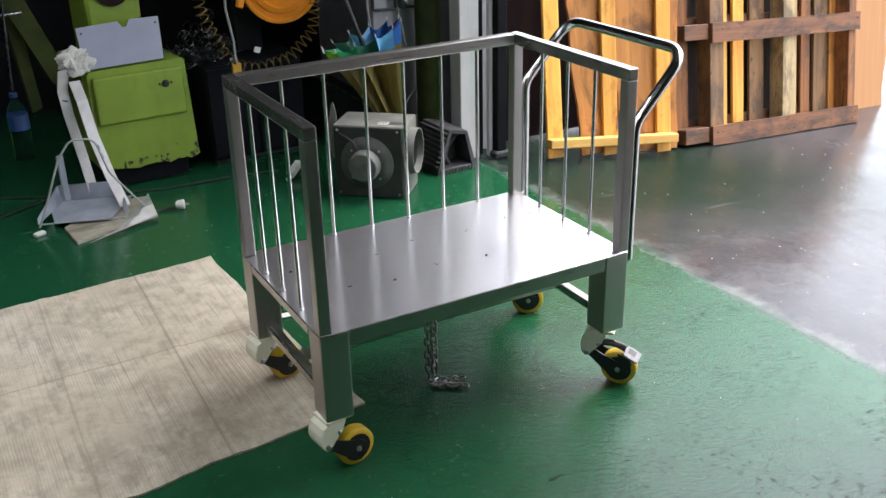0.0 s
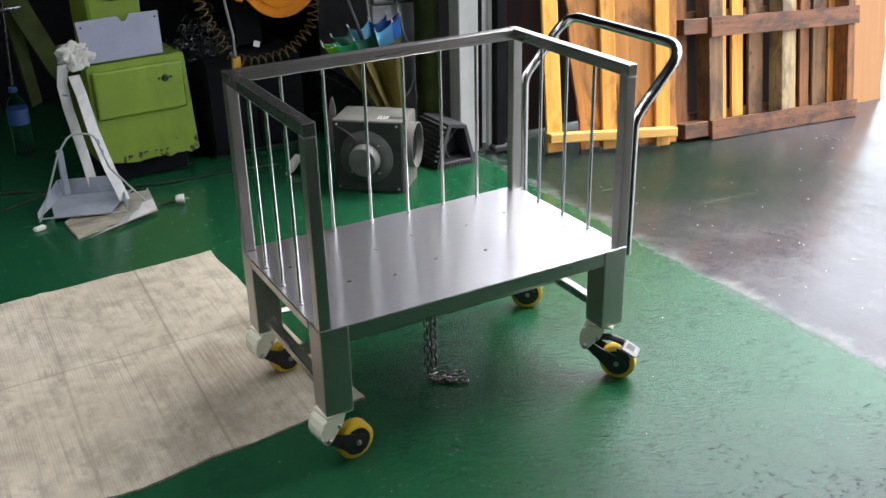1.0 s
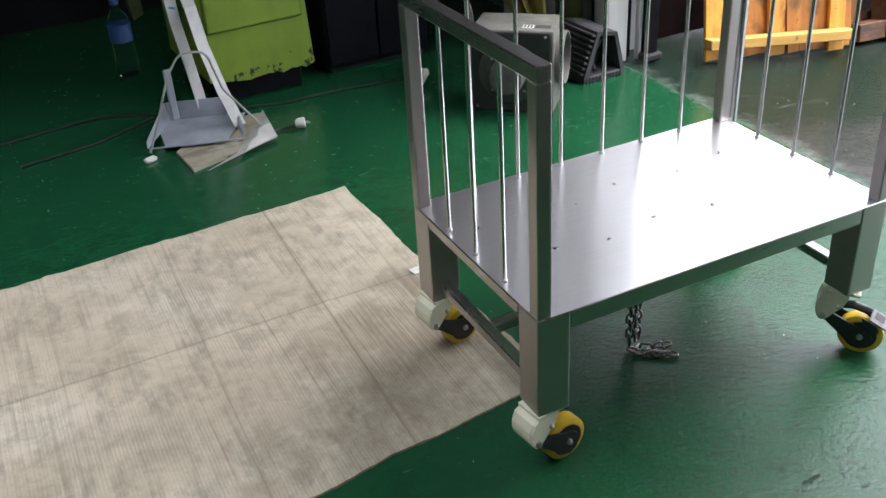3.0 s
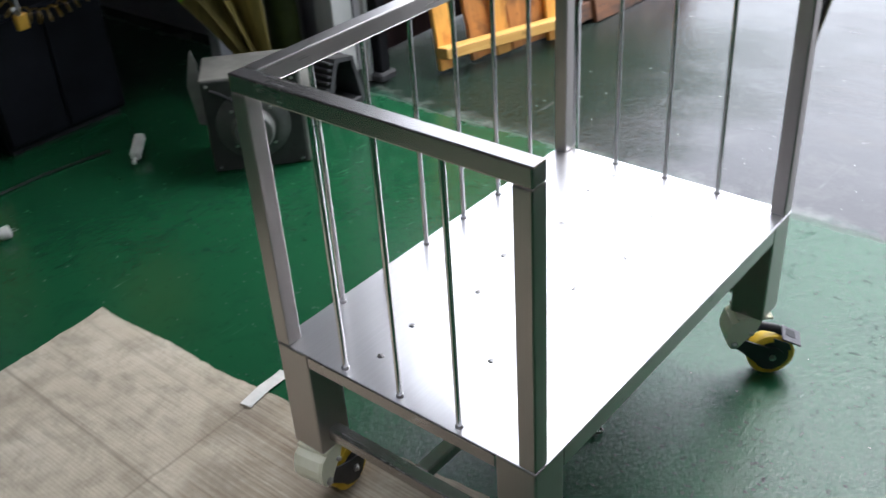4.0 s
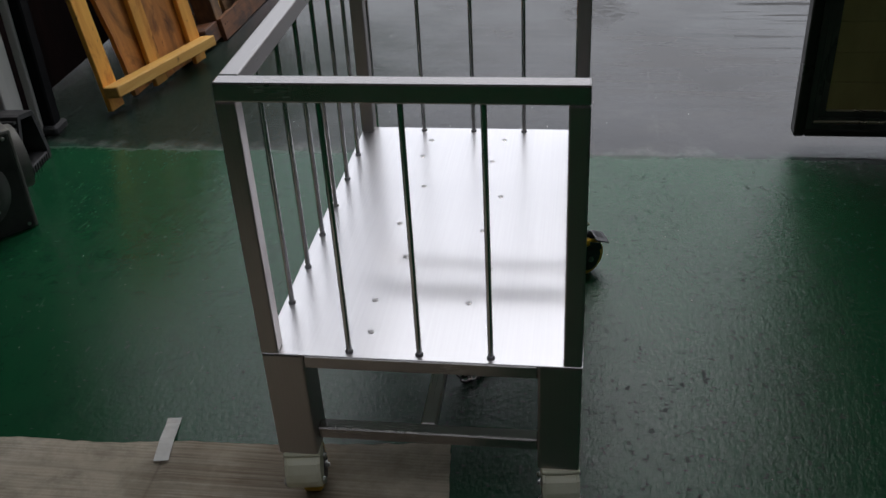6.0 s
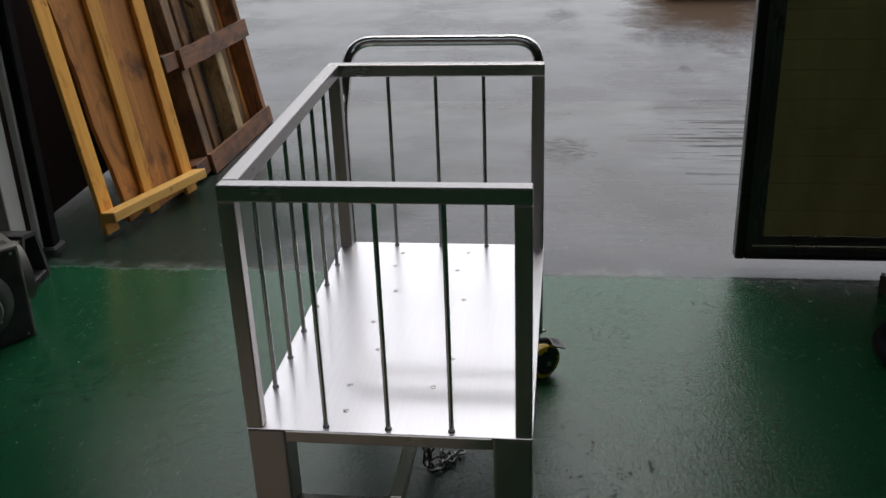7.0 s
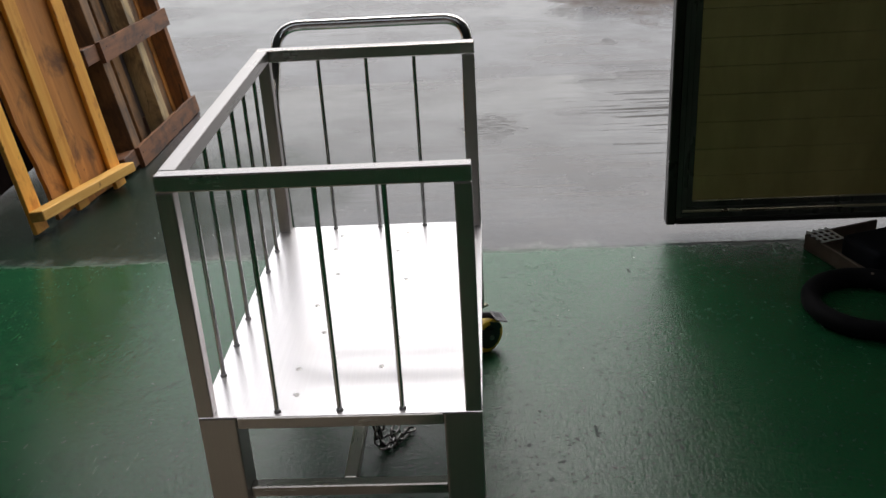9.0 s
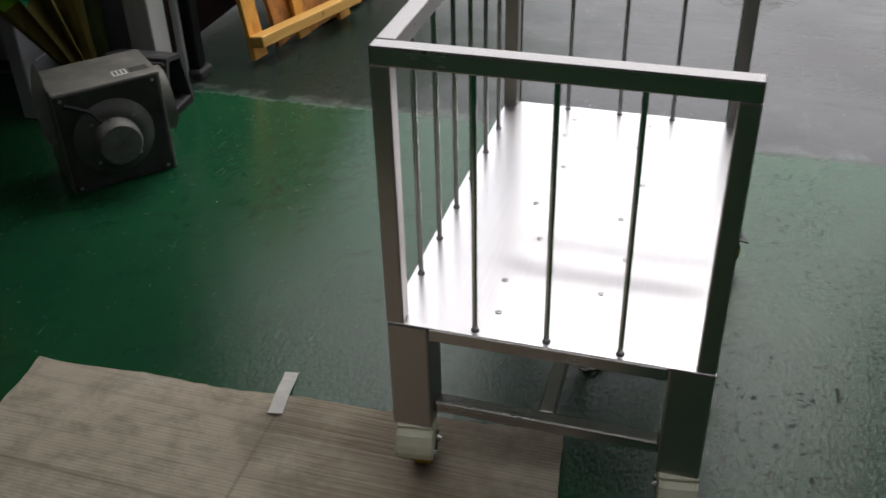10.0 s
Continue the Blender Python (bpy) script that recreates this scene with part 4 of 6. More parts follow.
def chain_link(bm, m, a=0.0155, b=0.0095, r=0.0031):
    pts = []
    for i in range(14):
        t = 2 * math.pi * i / 14
        s = a - b
        pts.append(m @ Vector((math.cos(t) * b + (s if math.cos(t) > 0 else -s), math.sin(t) * b, 0)))
    tube(bm, pts, r, 6, True)
    return bm


HUB = 0.055


def caster(parent, x, y, turn, brake, z_top):
    """Spring caster: cream yoke, black swing arms, yellow wheel trailing along +x of its own frame."""
    at = pose(x, y, 0, 0, 0, turn)
    yoke = bmesh.new()
    box(yoke, -0.042, 0.040, -0.037, 0.037, z_top - 0.008, z_top, 0.002)
    cheek = [(0.016, z_top - 0.0085), (-0.034, z_top - 0.0085), (-0.052, z_top - 0.018), (-0.060, 0.140), (-0.061, 0.122), (-0.057, 0.107), (-0.050, 0.097),
             (-0.042, 0.0945), (-0.034, 0.098), (-0.016, 0.120), (0.004, 0.142)]
    for s in (-1, 1):
        prism(yoke, cheek, s * 0.033 - 0.003, s * 0.033 + 0.003)
    # the round back that joins the two cheeks
    back = [(-0.024, z_top - 0.009), (-0.035, z_top - 0.009), (-0.053, z_top - 0.0185), (-0.061, 0.141), (-0.062, 0.122), (-0.058, 0.107), (-0.051, 0.0965), (-0.047, 0.104), (-0.052, 0.122), (-0.048, 0.140)]
    prism(yoke, back, -0.0295, 0.0295)
    y_ob = part("yoke", yoke, M["caster_white"], parent, "cream painted cast yoke", at)
    for s in (-1, 1):
        for bx, bz, br in ((-0.042, 0.107, 0.0085), (-0.006, 0.140, 0.0060)):
            b = bmesh.new()
            lathe(b, [(0, br), (0.004, br), (0.007, br * 0.55)], (bx, s * 0.0365, bz), (0, s, 0), 12)
            part("pivot_bolt", b, M["zinc"], y_ob)
    arm = bmesh.new()
    for s in (-1, 1):
        prism(arm, [(-0.050, 0.104), (-0.038, 0.092), (0.024, 0.036), (0.040, 0.022), (0.060, 0.018), (0.078, 0.028), (0.086, 0.046), (0.082, 0.066), (0.066, 0.080), (0.044, 0.084), (0.010, 0.098), (-0.024, 0.116), (-0.042, 0.116)],
              s * 0.0235 - 0.0025, s * 0.0235 + 0.0025)
    part("swing_arm", arm, M["black_plastic"], parent, "black swing arm", at)
    wh = bmesh.new()
    lathe(wh, [(-0.020, 0.040), (-0.020, 0.048), (-0.015, 0.0552), (0.015, 0.0552), (0.020, 0.048), (0.020, 0.040)], (HUB, 0, 0.0555), (0, 1, 0), 36)
    tyre = part("wheel", wh, M["yellow_tyre"], parent, "yellow wheel with black hub", at)
    hub = bmesh.new()
    lathe(hub, [(-0.0212, 0.010), (-0.0205, 0.0405), (0.0205, 0.0405), (0.0212, 0.010)], (HUB, 0, 0.0555), (0, 1, 0), 32)
    part("hub", hub, M["black_plastic"], tyre)
    for s in (-1, 1):
        b = bmesh.new()
        lathe(b, [(0, 0.0085), (0.004, 0.0085), (0.0045, 0.005), (0.009, 0.0045)], (HUB, s * 0.0265, 0.0555), (0, s, 0), 6)
        part("axle_nut", b, M["zinc"], tyre)
    if brake:
        b = bmesh.new()
        tube(b, rounded([(-0.004, 0.0, 0.128), (0.030, 0.0, 0.132), (0.066, 0.0, 0.122), (0.088, 0.0, 0.102)], 0.03), 0.006, 12, flat=(0.011, 0.0045))
        lever = part("brake_lever", b, M["black_plastic"], parent, "black arched brake lever", at)
        b = bmesh.new()
        prism(b, [(0.052, 0.112), (0.090, 0.094), (0.098, 0.076), (0.080, 0.070), (0.056, 0.092)], -0.024, -0.0265)
        prism(b, [(0.052, 0.112), (0.090, 0.094), (0.098, 0.076), (0.080, 0.070), (0.056, 0.092)], 0.024, 0.0265)
        part("lever_cheek", b, M["black_plastic"], lever)
        run = Vector((0.88, 0.0, -0.47)).normalized()            # the pedal slopes down and tips over to its outer side
        up = Vector((0.45, -0.36, 0.82))
        up = (up - run * up.dot(run)).normalized()
        tread = Matrix.Translation((0.080, -0.004, 0.122)) @ Matrix((run, up.cross(run), up)).transposed().to_4x4()
        part("pedal", box(bmesh.new(), -0.006, 0.046, -0.034, 0.010, -0.0025, 0.0025, 0.002, m=tread), M["pedal_grey"], lever, "pale grey pedal")
        part("slot", box(bmesh.new(), 0.004, 0.030, -0.018, 0.002, 0.0026, 0.0034, 0, m=tread), M["black_plastic"], lever)


def build_trolley():
    t = thing("trolley", pose(0, 0, 0), "brushed stainless steel trolley with three barred sides", "trolley")
    def p(name, bm, mat, label="", smooth=38, parent=None):
        for v in bm.verts:                     # the far end stands a little higher
            v.co.z += 0.004 * v.co.x
        return part(name, bm, M[mat], parent or t, label, None, smooth)

    # deck plate with a soft front edge and notched under the posts
    p("deck", boxm(0.0005, L - 0.0005, -0.0015, W - 0.0005, D - 0.002, D, 0.0009), "deck", "bright brushed steel deck plate")
    for x, y in ((0.080, 0.404), (0.186, 0.227), (0.184, 0.416), (0.310, 0.197), (0.345, 0.380), (0.461, 0.226), (0.482, 0.417), (0.615, 0.199), (0.657, 0.388), (0.791, 0.235),
                 (0.814, 0.415), (0.904, 0.405), (0.913, 0.215)):
        b = bmesh.new()
        lathe(b, [(0, 0.0070), (0.0002, 0.0067), (0.0002, 0.0001)], (x, y, D + 0.0001), (0, 0, 1), 14)
        p("weld_spot", b, "burn", "")
    # deck frame
    F, G = 0.045, 0.030
    z1 = D - 0.0021
    p("frame_rail", boxm(LEG, L - LEG, 0, 0.04, z1 - F, z1, 0.003), "steel_x")
    p("frame_rail", boxm(LEG, L - LEG, W - 0.04, W, z1 - F, z1, 0.003), "steel_x")
    p("frame_rail", boxm(0, 0.04, LEG, W - LEG, z1 - G, z1, 0.003), "steel_y")
    p("frame_rail", boxm(L - 0.04, L, LEG, W - LEG, z1 - G, z1, 0.003), "steel_y")
    # legs
    for x in (0, L - LEG):
        for y in (0, W - LEG):
            p("leg", boxm(x, x + LEG, y, y + LEG, 0.180, z1, 0.004, seg=2), "steel_z")
    # corner posts and top rails
    for x in (0, L - P):
        for y in (0, W - P):
            p("post", boxm(x, x + P, y, y + P, D + 0.0005, H - P, 0.003, seg=2), "steel_z")
            b = bmesh.new()
            box(b, x - 0.0 if x else P, (x if x else P) + 0.002, y + 0.004, y + P - 0.004, D + 0.0006, D + 0.003)
            p("weld_bead", b, "weld")
    p("top_rail", boxm(0, P, 0, W, H - P + 0.0005, H, 0.003, seg=2), "steel_y")
    p("top_rail", boxm(L - P, L, 0, W, H - P + 0.0005, H, 0.003, seg=2), "steel_y")
    p("top_rail", boxm(P, L - P, W - P, W, H - P + 0.0005, H, 0.003, seg=2), "steel_x")
    # bars
    bars = [(P / 2, P + (W - 2 * P) * k / 4) for k in (1, 2, 3)] + [(L - P / 2, P + (W - 2 * P) * k / 4) for k in (1, 2, 3)]
    bars += [(P + (L - 2 * P) * k / 7, W - P / 2) for k in range(1, 7)]
    for x, y in bars:
        b = bmesh.new()
        cyl(b, (x, y, D), (x, y, H - P + 0.002), 0.0052, n=14)
        bar = p("bar", b, "chrome")
        c = bmesh.new()
        lathe(c, [(0, 0.0078), (0.003, 0.0074), (0.005, 0.0055)], (x, y, D + 0.0002), (0, 0, 1), 12)
        p("weld_collar", c, "weld", parent=bar)
    # lower frame: two stretchers and a long middle rail
    for x in (0.022, L - 0.052):
        p("stretcher", boxm(x, x + 0.030, LEG, W - LEG, 0.206, 0.234, 0.003), "steel_y")
    p("middle_rail", boxm(0.052, L - 0.052, 0.285, 0.315, 0.2065, 0.2335, 0.003), "steel_x")
    # push handle: one bent tube
    hx = L + 0.0165
    b = bmesh.new()
    lo, hi = 0.022, W - 0.022
    pts = rounded([(hx, lo, 0.40), (hx, lo, 0.815), (1.165, lo, 0.999), (1.165, hi, 0.999), (hx, hi, 0.815), (hx, hi, 0.40)], 0.075, 9)
    tube(b, pts, 0.0155, 18)
    p("handle", b, "chrome", "polished bent tube push handle")
    # casters
    caster(t, 0.036, 0.040, 8, False, 0.180)
    caster(t, 0.040, W - 0.040, 8, False, 0.180)
    caster(t, 0.934, 0.041, -50, True, 0.184)
    caster(t, L - 0.040, W - 0.040, -28, False, 0.184)
    return t


trolley = build_trolley()


def build_chain():
    c = thing("chain", pose(0, 0, 0), "steel link chain hanging under the deck onto the floor", "chain")
    x, y, z, k = 0.476, 0.286, 0.392, 0
    rng = random.Random(4)
    step = 0.0232
    while z > 0.026:
        b = chain_link(bmesh.new(), pose(x + rng.uniform(-.001, .001), y, z, 0, 90, 90 * (k % 2) + 20))
        part("link", b, M["chain"], c)
        b = chain_link(bmesh.new(), pose(x - 0.017 + rng.uniform(-.001, .001), y + 0.008, z - step / 2, 0, 90, 90 * (k % 2) + 65))
        part("link", b, M["chain"], c)
        z -= step
        k += 1
    path = [(0.478, 0.280), (0.470, 0.262), (0.486, 0.252), (0.506, 0.258), (0.520, 0.246), (0.507, 0.232), (0.522, 0.222), (0.538, 0.214), (0.528, 0.262), (0.548, 0.254),
            (0.494, 0.240), (0.460, 0.278), (0.500, 0.276)]
    for i, (px, py) in enumerate(path):
        b = chain_link(bmesh.new(), pose(px, py, 0.006 + 0.004 * (i % 2), 0 if i % 2 else 70, rng.uniform(-10, 10), rng.uniform(-60, 40)))
        part("link", b, M["chain"], c)


build_chain()


# ---- cardboard on the floor ----
def build_card():
    bm = bmesh.new()
    nx, ny = 76, 74
    grid = {}
    for i in range(nx + 1):
        for j in range(ny + 1):
            u, v = i / nx, j / ny
            yf = 0.198 + 0.092 * max(0.0, u - 0.50) / 0.50
            yb = 1.50 + 0.095 * u
            xr = 0.234 - 0.125 * v + 0.052 * v * v
            x = -1.25 + (xr + 1.25) * u
            y = yf + (yb - yf) * v
            if j in (0, ny):
                y += 0.012 * noise.noise((x * 6, 3 + j, 0)) + 0.006 * noise.noise((x * 25, j, 1))
            if i == nx:
                x += 0.010 * noise.noise((y * 5, 7, 0)) + 0.004 * noise.noise((y * 31, 2, 1))
            z = 0.007 + 0.003 * noise.noise((x * 3, y * 3, 0)) + 0.0012 * noise.noise((x * 14, y * 14, 2))
            for c, wid, h in ((0.935 + 0.02 * x, 0.010, -0.004),):
                z += h * math.exp(-((y - c) / wid) ** 2)
            for c in (-0.16, -0.52, -0.9):
                z += 0.0035 * math.exp(-((x - c - 0.03 * (y - 0.9)) / 0.012) ** 2)
            z += 0.010 * math.exp(-((y - 0.30 - 0.4 * (x + 0.42)) / 0.012) ** 2) * math.exp(-((x + 0.42) / 0.10) ** 2)
            grid[i, j] = bm.verts.new((x, y, max(z, 0.0035)))
    for i in range(nx):
        for j in range(ny):
            bm.faces.new((grid[i, j], grid[i + 1, j], grid[i + 1, j + 1], grid[i, j + 1]))
    edge = [grid[i, 0] for i in range(nx + 1)] + [grid[nx, j] for j in range(1, ny + 1)] + [grid[i, ny] for i in range(nx - 1, -1, -1)] + [grid[0, j] for j in range(ny - 1, 0, -1)]
    low = [bm.verts.new((v.co.x, v.co.y, 0.0005)) for v in edge]
    for k in range(len(edge)):
        q = (k + 1) % len(edge)
        bm.faces.new((edge[k], low[k], low[q], edge[q]))
    solid("cardboard_sheet", bm, M["card"], "flattened dirty corrugated cardboard sheet on the floor", "cardboard", smooth=60)
    tp = bmesh.new()
    a, b = Vector((0.120, 0.936)), Vector((0.272, 0.962))
    s = (b - a).normalized()
    q = Vector((-s.y, s.x)) * 0.017
    vs = []
    for k in range(9):
        c = a + (b - a) * k / 8
        z = 0.0125 if c.x < 0.19 else max(0.0022, 0.0125 - (c.x - 0.19) / 0.06 * 0.0103)
        vs.append([tp.verts.new((c.x + sg * q.x, c.y + sg * q.y, zz)) for sg, zz in ((-1, z), (1, z), (1, z - 0.001), (-1, z - 0.001))])
    for A, B in zip(vs, vs[1:]):
        for k in range(4):
            tp.faces.new((A[k], A[(k + 1) % 4], B[(k + 1) % 4], B[k]))
    tp.faces.new(vs[0][::-1])
    tp.faces.new(vs[-1])
    solid("tape_strip", tp, M["tape"], "short white tape strip over the cardboard edge", "tape")


build_card()


# ---- pallets and boards in the yard ----
SITE = Matrix()


def lean(x, y, yaw, back, tilt=0.0):
    """Pose of a thing leaning on a wall: its own x along its width, its own z up its height."""
    return pose(x, y, yard(x) - 0.002, 0, 0, yaw) @ pose(0, 0, 0, 0, tilt, 0) @ pose(0, 0, 0, -back, 0, 0)


def rough_board(x0, x1, y0, y1, z0, z1, seed, amp=0.004, along="x", n=16):
    """A sawn board whose two long edges wander a little."""
    b = bmesh.new()
    lo, hi = (x0, x1) if along == "x" else (z0, z1)
    a, c = (z0, z1) if along == "x" else (x0, x1)
    one, two = [], []
    for i in range(n + 1):
        t = lo + (hi - lo) * i / n
        one.append((t, a + amp * noise.noise((t * 4.5, seed * 7.1, 0.3)) + amp * 0.5 * noise.noise((t * 15, seed * 3, 1))))
        two.append((t, c + amp * noise.noise((t * 4.5, seed * 5.3, 4.7)) + amp * 0.5 * noise.noise((t * 15, seed * 3, 6))))
    line = one + two[::-1]
    if along != "x":
        line = [(q, p) for p, q in line]
    prism(b, line, y0, y1)
    return b


SLOPE = math.degrees(math.atan(FALL))


def build_yellow_pallet():
    m = lean(2.035, 1.915, -11.5, 9)
    t = thing("slatted_crate_side", m, "fresh yellow pine slatted frame leaning on the wall", "pallet")
    for x0, w in ((0.0, 0.085), (0.315, 0.082), (0.625, 0.082)):
        part("slat", boxm(x0, x0 + w, -0.024, 0.0, 0.012 - FALL * x0, 1.38, 0.003), M["yellow_wood"], t)
    part("ledge", boxm(-0.014, 0.712, -0.098, -0.0255, 0.0, 0.046, 0.004, m=pose(0, 0, 0.072, 0, SLOPE, 0)), M["yellow_wood_x"], t, "yellow pine ledge board")
    part("back_rail", boxm(-0.02, 0.74, 0.001, 0.022, 1.27, 1.35, 0.002), M["yellow_wood_x"], t)
    b = lean(2.063, 1.938, -11.5, 9)
    for x0, w, d, tilt, amp in ((0.185, 0.200, -0.022, -5, 0.014), (0.405, 0.25, -0.022, -2.5, 0.014), (0.52, 0.23, 0.004, 1, 0.010)):
        solid("board", rough_board(0, w, 0.0, 0.022, 0.004, 1.24, x0 + 3, amp, "z", 24), M["orange_wood"], "orange-brown plank with wavy edges behind the yellow frame", "board",
              m=b @ pose(x0, d, 0.004 - FALL * x0, 0, tilt, 0), group="planks behind the yellow frame")


build_yellow_pallet()


def build_brown_pallet():
    m = lean(3.035, 1.776, 2.3, 11, SLOPE)
    t = thing("wooden_pallet", m, "weathered brown wooden pallet standing on edge against a wall", "pallet")
    wid = 1.24
    rows = (0.004, 0.560, 1.116)
    for z in rows:
        part("cross_board", rough_board(0.0, wid, -0.022, 0.0, z, z + 0.104, z), M["brown_wood_x"], t)
    for z in rows:
        for nx in (0.035, 0.074, 0.620, 0.660, 1.186, 1.214):
            b = lathe(bmesh.new(), [(0, 0.0046), (0.0012, 0.0040)], (nx, -0.0222, z + 0.03 + 0.04 * ((nx * 100) % 2 > 1)), (0, -1, 0), 8)
            part("nail", b, M["zinc_dark"], t)
    for x0, w, mat in ((0.005, 0.104, "grey_wood"), (0.588, 0.112, "pale_wood"), (wid - 0.072, 0.066, "brown_wood")):
        part("stringer", boxm(x0, x0 + w, 0.001, 0.100, 0.02, 1.24, 0.003), M[mat], t)
    slats = [(-0.184, 0.122, "brown_wood"), (0.154, 0.088, "yellow_wood"), (0.288, 0.088, "yellow_wood"), (0.424, 0.118, "grey_wood"), (0.730, 0.098, "orange_wood"),
             (0.862, 0.081, "brown_wood"), (0.978, 0.118, "grey_wood"), (1.118, 0.086, "orange_wood")]
    rng = random.Random(11)
    for x0, w, mat in slats:
        part("slat", boxm(x0, x0 + w, 0.102, 0.122, 0.01 + rng.uniform(0, 0.09), 1.24, 0.002), M[mat], t)
    # added sheet: the shade of the open gaps, given as a dark surface
    part("back_panel", boxm(-0.20, wid - 0.02, 0.147, 0.156, 0.0, 1.22), M["gap_dark"], t, "near-black brown sheet added to darken the slat gaps")
    for z in (0.045, 0.60):
        part("back_rail", boxm(-0.195, wid, 0.1225, 0.146, z, z + 0.10, 0.003), M["brown_wood_x"], t)
        part("block", boxm(-0.184, -0.006, 0.0, 0.101, z - 0.02, z + 0.062, 0.003), M["brown_wood_x"], t)


build_brown_pallet()

ply = rough_board(0, 0.86, 0, 0.015, 0.0, 1.3, 2.7, 0.03, "z", 24)
solid("plywood_sheet", ply, M["plywood"], "orange plywood sheet leaning behind the pallet", "board", m=lean(3.98, 2.02, 3.0, 10, SLOPE))


# an unidentified low dark object far out in the yard, its trough shape made up
trough = thing("yard_dark_object", pose(8.72, -3.2, yard(8.72)), "unidentified low dark navy object on the wet yard, shape made up", "trough")
for x0, x1, y0, y1 in ((0, 0.05, 0, 2.15), (0.75, 0.80, 0, 2.15), (0.05, 0.75, 0, 0.05), (0.05, 0.75, 2.10, 2.15)):
    part("side", boxm(x0, x1, y0, y1, 0.05, 0.42, 0.008), M["dark_box"], trough)
part("bottom", boxm(0.05, 0.75, 0.05, 2.10, 0.06, 0.09), M["dark_box"], trough)
for x0, y0 in ((0.02, 0.05), (0.70, 0.05), (0.02, 2.02), (0.70, 2.02)):
    part("foot", boxm(x0, x0 + 0.08, y0, y0 + 0.08, 0.0, 0.049, 0.004), M["dark_box"], trough)


# ---- back of the workshop ----
SITE = BACK


def build_machine():
    m = pose(0.075, 2.60, 0, 0, 0, 4)
    t = thing("machine_base", m, "lime green machine base with chipped paint and a round knob", "machine")
    b = bmesh.new()
    outline = [(-0.075, 0.56), (-0.078, 0.12), (0.10, 0.095)]
    rng = random.Random(5)
    for k in range(13):
        outline.append((0.12 + k * 0.021, 0.10 + rng.uniform(-0.008, 0.006)))
    outline += [(0.395, 0.11), (0.375, 0.57), (0.365, 0.58), (-0.06, 0.575)]
    prism(b, outline, 0.0, 0.55)
    part("casing", b, M["green_paint"], t)
    # shade under the raised casing is put into the plinth's near-black colour
    part("plinth", boxm(-0.05, 0.35, 0.05, 0.52, 0.0, 0.11, 0.01), M["dark_box"], t, "plinth coloured near black for the shaded gap under the casing")
    b = boxm(-0.060, 0.358, -0.018, -0.0005, 0.325, 0.548, 0.012, seg=3)
    door = part("cover", b, M["green_paint"], t, "raised cover with rounded corners")
    k = bmesh.new()
    lathe(k, [(0, 0.017), (0.004, 0.017), (0.006, 0.013), (0.012, 0.011)], (0.268, -0.0185, 0.478), (0, -1, 0), 20)
    part("knob", k, M["black_plastic"], door, "black round knob")
    for sx, sz in ((0.240, 0.478), (0.296, 0.479)):
        k = bmesh.new()
        lathe(k, [(0, 0.006), (0.003, 0.005)], (sx, -0.0185, sz), (0, -1, 0), 10)
        part("screw", k, M["old_green"], door)
    part("column", boxm(-0.005, 0.245, 0.12, 0.42, 0.578, 1.9, 0.02, seg=2), M["green_paint"], t, "green upright column")
    k = bmesh.new()
    lathe(k, [(0, 0.085), (0.012, 0.085), (0.016, 0.070)], (0.12, 0.119, 0.915), (0, -1, 0), 32)
    part("disc", k, M["maroon"], t, "dull red round cover")
    # sloping side arm with rib
    arm = bmesh.new()
    prism(arm, [(-0.41, 1.02), (-0.30, 1.02), (-0.155, 0.64), (-0.05, 0.52), (-0.05, 0.36), (-0.20, 0.53), (-0.335, 0.86)], 0.10, 0.22)
    part("side_arm", arm, M["old_green"], t, "grimy green sloping arm")
    arm = bmesh.new()
    prism(arm, [(-0.36, 1.0), (-0.30, 1.0), (-0.255, 0.42), (-0.30, 0.40)], 0.14, 0.20)
    part("side_strut", arm, M["old_green"], t)
    # loose plate
    pl = bmesh.new()
    prism(pl, [(0.0, 0.0), (0.355, 0.0), (0.362, 0.19), (0.232, 0.193), (0.215, 0.165), (0.195, 0.162), (0.178, 0.190), (-0.008, 0.186)], 0.0, 0.006)
    po = solid("grey_plate", pl, M["grey_plate"], "grey-blue steel plate with a notch resting on the machine", "metal plate", m=pose(0.003, 2.605, 0.584, -5, -1, 3))
    for hx, hz in ((0.012, 0.160), (0.345, 0.165), (0.014, 0.030)):
        # holes drawn as near-black discs, their darkness painted on the surface
        h = bmesh.new()
        lathe(h, [(0, 0.0045), (0.0008, 0.0045)], (hx, -0.0005, hz), (0, -1, 0), 10)
        part("hole", h, M["dark_box"], po)


build_machine()


